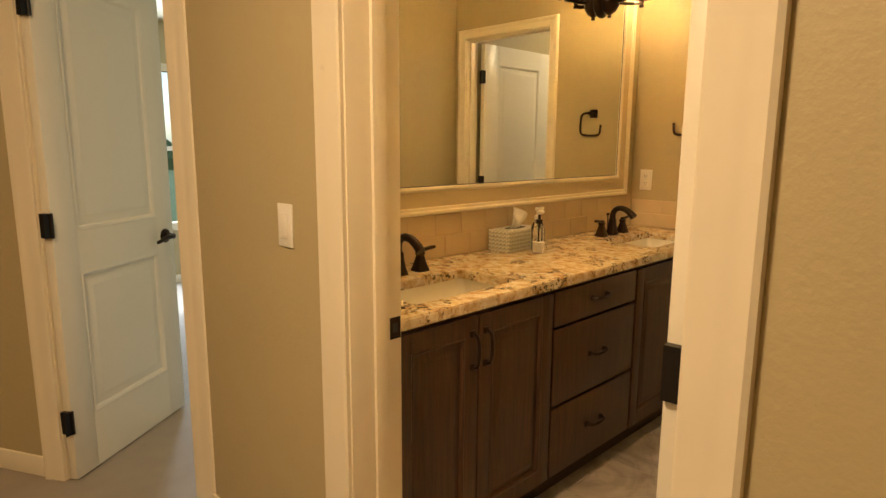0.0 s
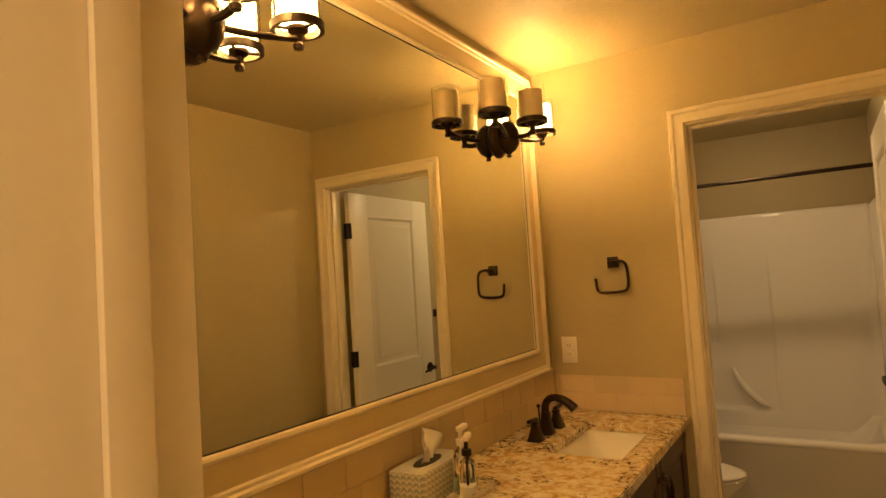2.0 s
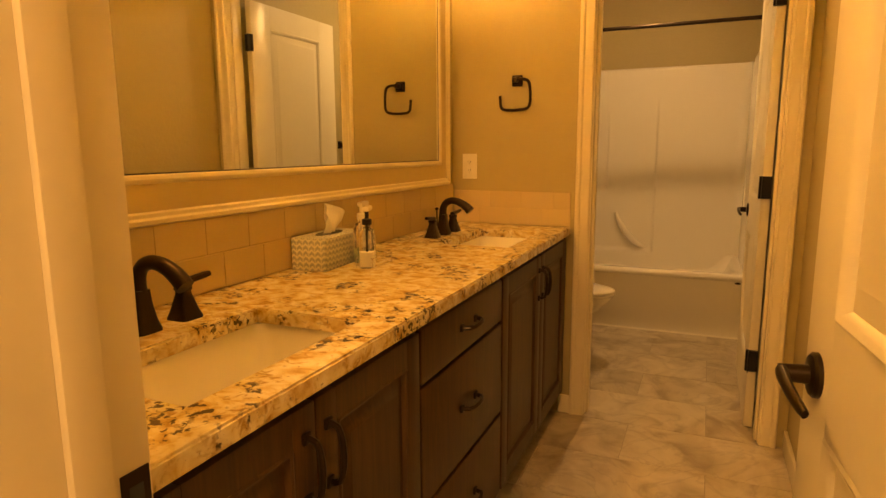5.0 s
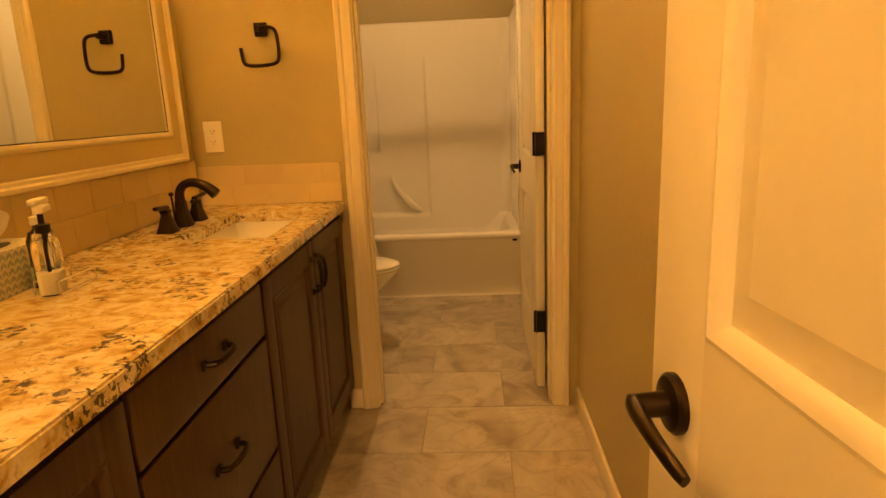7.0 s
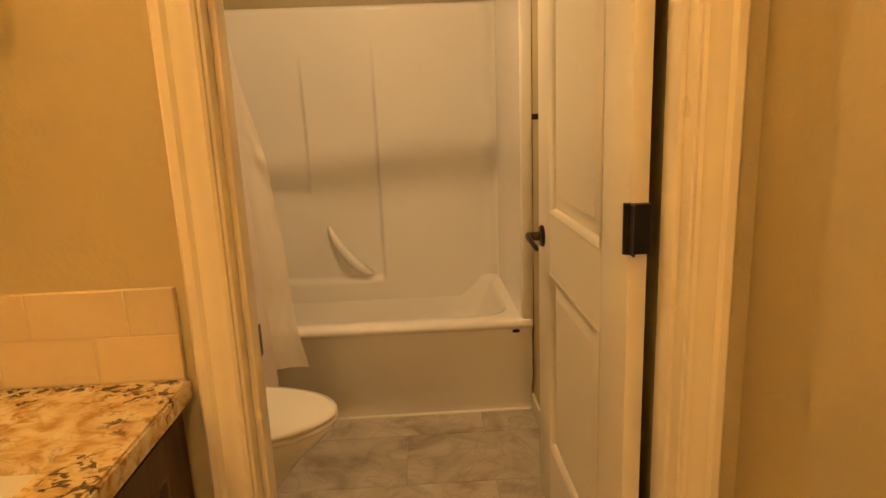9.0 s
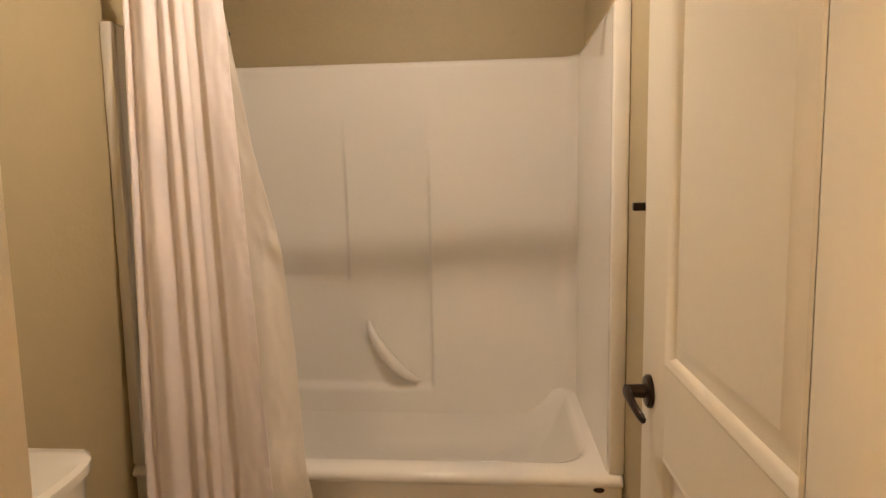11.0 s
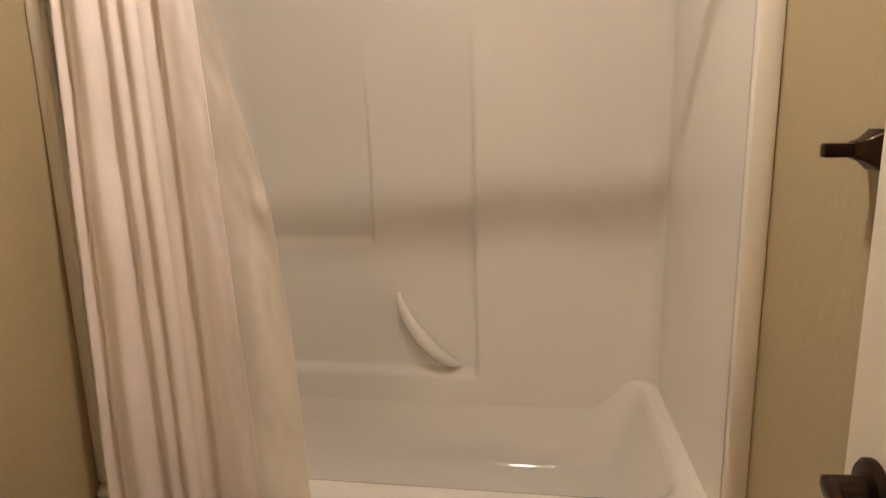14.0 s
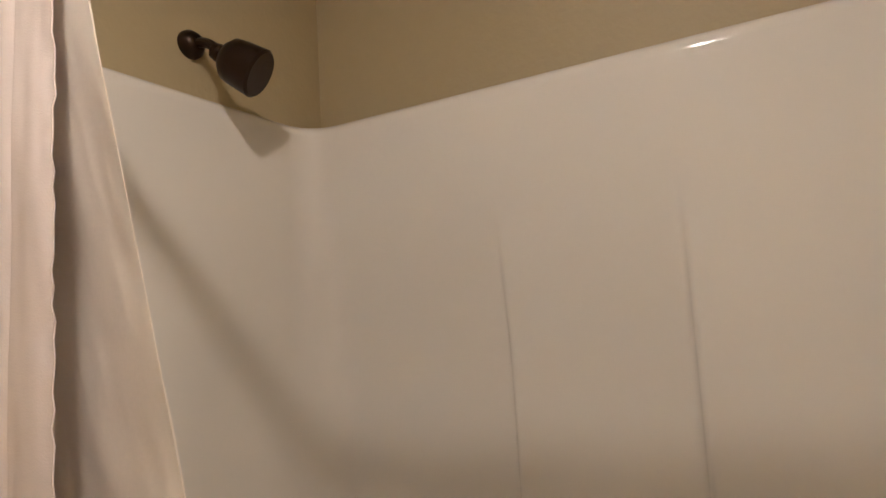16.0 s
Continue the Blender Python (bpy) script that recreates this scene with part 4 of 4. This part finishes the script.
lathe(bm, [(0.0, -0.01), (0.016, -0.008), (0.019, 0.004), (0.015, 0.012), (0.032, 0.02), (0.045, 0.034), (0.048, 0.05), (0.052, 0.098), (0.047, 0.103), (0.0, 0.103)], Matrix.Translation(aend) @ rot)
part("head", bm, BRONZE, head)

# curtain rod
ROD_X, ROD_Z = 5.575, 1.955
rod = thing("curtain_rod", "dark bronze shower curtain rod across the tub", "curtain rod")
part("pole", tube(bmesh.new(), [(ROD_X, Y_S2 + 0.004, ROD_Z), (ROD_X, Y_N2 - 0.004, ROD_Z)], 0.0125, seg=14), BRONZE, rod)
for y, s in ((Y_S2, -90), (Y_N2, 90)):
    part("flange", lathe(bmesh.new(), [(0.0, 0.0), (0.032, 0.0), (0.030, 0.008), (0.018, 0.02), (0.0, 0.022)], Matrix.Translation((ROD_X, y, ROD_Z)) @ Matrix.Rotation(radians(s), 4, "X"), seg=20), BRONZE, rod)


# curtain: uneven folds, deep and narrow by the wall, flat towards the free edge
FOLD_U = [0.0, 0.045, 0.10, 0.15, 0.24, 0.355, 0.425, 0.475, 0.54, 0.60, 0.685, 0.77, 0.89, 1.0]
FOLD_D = [0.9, -0.9, 0.35, -0.75, -1.25, 1.15, -0.35, 0.45, -0.65, 0.35, 1.1, -0.6, -0.8, -0.45]


def fold(u):
    for i in range(len(FOLD_U) - 1):
        if u <= FOLD_U[i + 1]:
            return FOLD_D[i] + (FOLD_D[i + 1] - FOLD_D[i]) * sstep(FOLD_U[i], FOLD_U[i + 1], u)
    return FOLD_D[-1]


def cloth(ya_top, yb_top, ya_bot, yb_bot, z_top, z_bot, x_top, x_bot, amp, seed, hem):
    nu, nv = 190, 110
    bm = bmesh.new()
    rows = []
    for j in range(nv + 1):
        v = j / nv
        row = []
        for i in range(nu + 1):
            u = i / nu
            zb = z_bot + hem * math.sin(7 * u + 1.0) + 0.5 * hem * math.sin(17 * u) - 0.02 * sstep(0.7, 0.9, u)
            z = z_top + (zb - z_top) * v
            y = (ya_top + (ya_bot - ya_top) * v) * (1 - u) + (yb_top + (yb_bot - yb_top) * v) * u
            us = min(max(u + 0.018 * math.sin(3.1 * v + 5 * u) * math.sin(math.pi * u), 0.0), 1.0)
            grow = 0.8 + 0.45 * v - 0.5 * sstep(0.55, 0.8, us) * v
            x = x_top + (x_bot - x_top) * v + amp * grow * fold(us)
            pinch = 0.010 * math.exp(-((v - 0.56) / 0.07) ** 2 - ((u - 0.30) / 0.05) ** 2) * math.sin(40 * (u - 0.30) + 14 * (v - 0.56))
            edge = sstep(0.93, 0.985, u)
            pucker = edge * (0.0022 * math.sin(2 * math.pi * z / 0.043 + 2 * math.sin(9 * z)) + 0.004 * noise.noise(Vector((3.0, z * 14, seed))))
            nse = noise.noise(Vector((u * 5, v * 8, seed))) * 0.005 + noise.noise(Vector((u * 16, v * 22, seed + 5))) * 0.0016
            row.append(bm.verts.new((x + nse + pinch + pucker, y + nse * 0.5 + 0.6 * pucker, z)))
        rows.append(row)
    for a, b in zip(rows, rows[1:]):
        for i in range(nu):
            bm.faces.new((a[i], a[i + 1], b[i + 1], b[i]))
    return bm


curtain = thing("shower_curtain", "white fabric shower curtain pushed aside, hanging outside the tub", "shower curtain")
o = part("panel", cloth(2.405, 2.100, 2.418, 1.985, 1.925, 0.085, ROD_X + 0.012, 5.530, 0.0135, 3, 0.010), FABRIC, curtain, angle=120)
o.modifiers.new("thick", "SOLIDIFY").thickness = 0.0015
liner = thing("curtain_liner", "cream creased shower curtain liner behind the curtain", "curtain liner")
EDGE_Z = [0.27, 0.42, 0.52, 0.80, 1.12, 1.42, 1.92]
EDGE_Y = [1.868, 1.905, 1.922, 1.950, 1.988, 2.058, 2.115]
EDGE_X = [5.553, 5.570, 5.600, 5.640, 5.660, 5.650, 5.590]
bm = bmesh.new()
rows = []
for j in range(81):
    v = j / 80
    row = []
    for i in range(91):
        u = i / 90
        z = 1.92 - (1.92 - 0.27 - 0.012 * math.sin(9 * u)) * v
        ye, xe = float(np.interp(z, EDGE_Z, EDGE_Y)), float(np.interp(z, EDGE_Z, EDGE_X))
        y = 2.40 + (ye - 2.40) * u
        w = 2 * math.pi * 2.3 * u
        x = xe + 0.006 * math.sin(w + 0.6 * v) * (1 - u) + 0.012 * (1 - u)
        crease = 0.004 * noise.noise(Vector((u * 5, z * 6, 3))) + 0.004 * abs(noise.noise(Vector((u * 9 + z * 3, z * 11, 9)))) - 0.010 * sstep(0.62, 0.80, u) * (1 - sstep(0.98, 1.12, z)) * (1 - sstep(0.8, 1.0, u))
        knot = 0.012 * math.exp(-((z - 1.12) / 0.03) ** 2 - ((u - 0.97) / 0.10) ** 2)
        row.append(bm.verts.new((x + crease - knot, y + 0.5 * crease, z)))
    rows.append(row)
for a, b in zip(rows, rows[1:]):
    for i in range(90):
        bm.faces.new((a[i], a[i + 1], b[i + 1], b[i]))
o = part("panel", bm, LINER, liner, angle=120)
o.modifiers.new("thick", "SOLIDIFY").thickness = 0.0012
part("edge_hem", tube(bmesh.new(), [(float(np.interp(z, EDGE_Z, EDGE_X)), float(np.interp(z, EDGE_Z, EDGE_Y)) + 0.001, z) for z in [0.285 + 1.6 * q / 50 for q in range(51)]], 0.0008, seg=6), LINER, liner, "narrow stitched liner edge")
for k in range(7):
    y = 2.085 + 0.052 * k
    g = thing("curtain_ring", "small dark bronze curtain ring on the rod", "curtain ring", "curtain rings")
    part("loop", tube(bmesh.new(), [(ROD_X + 0.021 * math.cos(a), y, ROD_Z - 0.009 + 0.025 * math.sin(a)) for a in [2 * math.pi * q / 16 for q in range(17)]], 0.002, seg=6), BRONZE, g)

# ---- toilet ----
TCX = 4.885
toilet = thing("toilet", "white two-piece ceramic toilet with the lid closed", "toilet")


def egg(bm, cx, y_back, y_front, hw, z, n=36, sq=0.72):
    out = []
    L = (y_back - y_front) / 2
    yc = (y_back + y_front) / 2
    for i in range(n):
        a = 2 * math.pi * i / n
        c, s = math.cos(a), math.sin(a)
        e = 0.62 if s > 0 else 1.0
        out.append(bm.verts.new((cx + hw * math.copysign(abs(c) ** (sq if s > 0 else 1.0), c) * (1.0 - 0.10 * max(0, -s)), yc + L * math.copysign(abs(s) ** e, s), z)))
    return out


bm = bmesh.new()
loft(bm, [egg(bm, TCX, 2.27, 1.86, 0.10, 0.0), egg(bm, TCX, 2.27, 1.86, 0.105, 0.02), egg(bm, TCX, 2.25, 1.88, 0.088, 0.06), egg(bm, TCX, 2.24, 1.87, 0.092, 0.16), egg(bm, TCX, 2.25, 1.78, 0.135, 0.27), egg(bm, TCX, 2.27, 1.70, 0.172, 0.345), egg(bm, TCX, 2.28, 1.672, 0.182, 0.380), egg(bm, TCX, 2.28, 1.674, 0.181, 0.388)], cap_first=True)
part("bowl", bm, CERAMIC, toilet, angle=60)
bm = bmesh.new()
loft(bm, [egg(bm, TCX, 2.24, 1.664, 0.184, 0.390), egg(bm, TCX, 2.24, 1.660, 0.188, 0.396), egg(bm, TCX, 2.24, 1.660, 0.188, 0.402), egg(bm, TCX, 2.24, 1.664, 0.185, 0.406)], cap_first=True)
part("seat", bm, CERAMIC, toilet, angle=60)
bm = bmesh.new()
loft(bm, [egg(bm, TCX, 2.235, 1.666, 0.183, 0.408), egg(bm, TCX, 2.235, 1.661, 0.187, 0.414), egg(bm, TCX, 2.235, 1.664, 0.185, 0.421), egg(bm, TCX, 2.22, 1.69, 0.165, 0.427), egg(bm, TCX, 2.15, 1.80, 0.09, 0.430)], cap_first=True)
part("lid", bm, CERAMIC, toilet, angle=60)


def bow(bm, hw, y0, y1, bulge, z, n=14):
    """Tank outline: flat back, bowed front."""
    pts = [(hw, y1), (-hw, y1)]
    front = []
    for i in range(n + 1):
        u = -1 + 2 * i / n
        front.append((u * hw, y0 - bulge * (1 - abs(u) ** 2.5) + 0.02 * abs(u) ** 10))
    return [bm.verts.new((TCX - 0.010 + x * 1.03, y, z)) for x, y in pts + front]


bm = bmesh.new()
loft(bm, [bow(bm, 0.165, 2.30, 2.47, 0.02, 0.385), bow(bm, 0.185, 2.275, 2.47, 0.028, 0.42), bow(bm, 0.205, 2.262, 2.472, 0.032, 0.54), bow(bm, 0.212, 2.256, 2.472, 0.034, 0.668)], cap_first=True)
part("tank", bm, CERAMIC, toilet, angle=50)
bm = bmesh.new()
loft(bm, [bow(bm, 0.213, 2.255, 2.474, 0.034, 0.671), bow(bm, 0.220, 2.248, 2.476, 0.036, 0.674), bow(bm, 0.221, 2.247, 2.476, 0.036, 0.696), bow(bm, 0.214, 2.255, 2.472, 0.034, 0.706), bow(bm, 0.18, 2.285, 2.46, 0.026, 0.709)], cap_first=True)
part("tank_lid", bm, CERAMIC, toilet, angle=40)
bm = bmesh.new()
tube(bm, [(TCX - 0.15, 2.236, 0.625), (TCX - 0.15, 2.212, 0.625)], 0.008)
tube(bm, [(TCX - 0.155, 2.216, 0.625), (TCX - 0.11, 2.21, 0.620), (TCX - 0.085, 2.21, 0.615)], [0.007, 0.006, 0.005])
part("flush_lever", bm, CHROME, toilet, "chrome flush lever")

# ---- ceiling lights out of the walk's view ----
cl = thing("ceiling_light", "round glowing ceiling light in the toilet room", "ceiling light", "ceiling lights")
part("base", lathe(bmesh.new(), [(0.0, 0.0), (0.09, 0.0), (0.09, -0.012), (0.06, -0.025), (0.0, -0.025)], Matrix.Translation((5.23, 1.64, H))), BRONZE, cl)
part("diffuser", lathe(bmesh.new(), [(0.036, -0.025), (0.034, -0.033), (0.024, -0.040), (0.0, -0.043)], Matrix.Translation((5.23, 1.64, H))), DOME, cl)
# assumed lamp, never in view: added and placed to brighten the hall walls
cl = thing("ceiling_light", "unseen round ceiling light added to brighten the hall", "ceiling light", "ceiling lights")
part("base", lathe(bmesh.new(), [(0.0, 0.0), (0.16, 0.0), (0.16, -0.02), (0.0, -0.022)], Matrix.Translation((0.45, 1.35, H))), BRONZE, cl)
part("diffuser", lathe(bmesh.new(), [(0.145, -0.022), (0.14, -0.05), (0.09, -0.08), (0.0, -0.09)], Matrix.Translation((0.45, 1.35, H))), HALL_FILL, cl)


# ---- tiles: backsplash and floor, piece by piece ----
def tile_mesh(cache, w, h, t, bevel, mat):
    key = (round(w, 4), round(h, 4))
    if key not in cache:
        bm = box_bm(-w / 2, w / 2, -h / 2, h / 2, -t, 0)
        bmesh.ops.bevel(bm, geom=[e for e in bm.edges if all(v.co.z > -1e-5 for v in e.verts)], offset=bevel, segments=1, affect="EDGES")
        bmesh.ops.recalc_face_normals(bm, faces=bm.faces)
        me = bpy.data.meshes.new("tile")
        bm.to_mesh(me)
        bm.free()
        me.materials.append(mat)
        cache[key] = me
    return cache[key]


splash_cache = {}


def splash(root, a0, a1, z0, z1, rows, put):
    """put(a, z) gives the pose of a tile centred there."""
    rh = (z1 - z0) / rows
    g = 0.0022
    for r in range(rows):
        a = a0 - (0.0745 if r % 2 else 0.02)
        while a < a1 - 0.005:
            s, e = max(a, a0), min(a + 0.149, a1)
            if e - s > 0.012:
                ob = new("tile", tile_mesh(splash_cache, e - s - g, rh - g, 0.006, 0.0012, SPLASH))
                ob.parent = root
                ob.matrix_local = put((s + e) / 2, z0 + rh * (r + 0.5))
            a += 0.149


bs = thing("backsplash", "beige running-bond ceramic tile backsplash behind the counter", "backsplash")
part("grout_bed", box_bm(VX0, VX1 - 0.010, Y_N - 0.0108, Y_N - 0.0005, CT + 0.001, GZ0 - 0.112), GROUT, bs)
splash(bs, VX0, VX1 - 0.012, CT + 0.002, GZ0 - 0.112, 2, lambda a, z: Matrix.Translation((a, Y_N - 0.012, z)) @ Matrix.Rotation(radians(90), 4, "X"))
bs2 = thing("side_splash", "beige running-bond ceramic tile side splash", "backsplash")
part("grout_bed", box_bm(X_E - 0.0108, X_E - 0.0005, CF + 0.006, Y_N - 0.014, CT + 0.001, 1.018), GROUT, bs2)
splash(bs2, CF + 0.005, Y_N - 0.014, CT + 0.002, 1.020, 2, lambda a, z: Matrix.Translation((X_E - 0.012, a, z)) @ Matrix.Rotation(radians(-90), 4, "Y") @ Matrix.Rotation(radians(90), 4, "Z"))

floor_cache = {}
TW, TL, FG = 0.335, 0.63, 0.003
for r in range(-9, 5):
    x = 4.445 + TW * r
    y = (1.480 if r % 2 == 0 else 1.165) - 2 * TL
    while y < Y_N2:
        x0, x1 = max(x, X_HALL + 0.052), min(x + TW, 5.64)
        y0, y1 = max(y, 0.80), min(y + TL, Y_N2)
        if x1 - x0 > 0.02 and y1 - y0 > 0.02:
            ob = new("tile", tile_mesh(floor_cache, x1 - x0 - FG, y1 - y0 - FG, 0.006, 0.0012, FTILE))
            ob.parent = floor
            ob.location = ((x0 + x1) / 2, (y0 + y1) / 2, random.uniform(-0.0005, 0.0005))
        y += TL
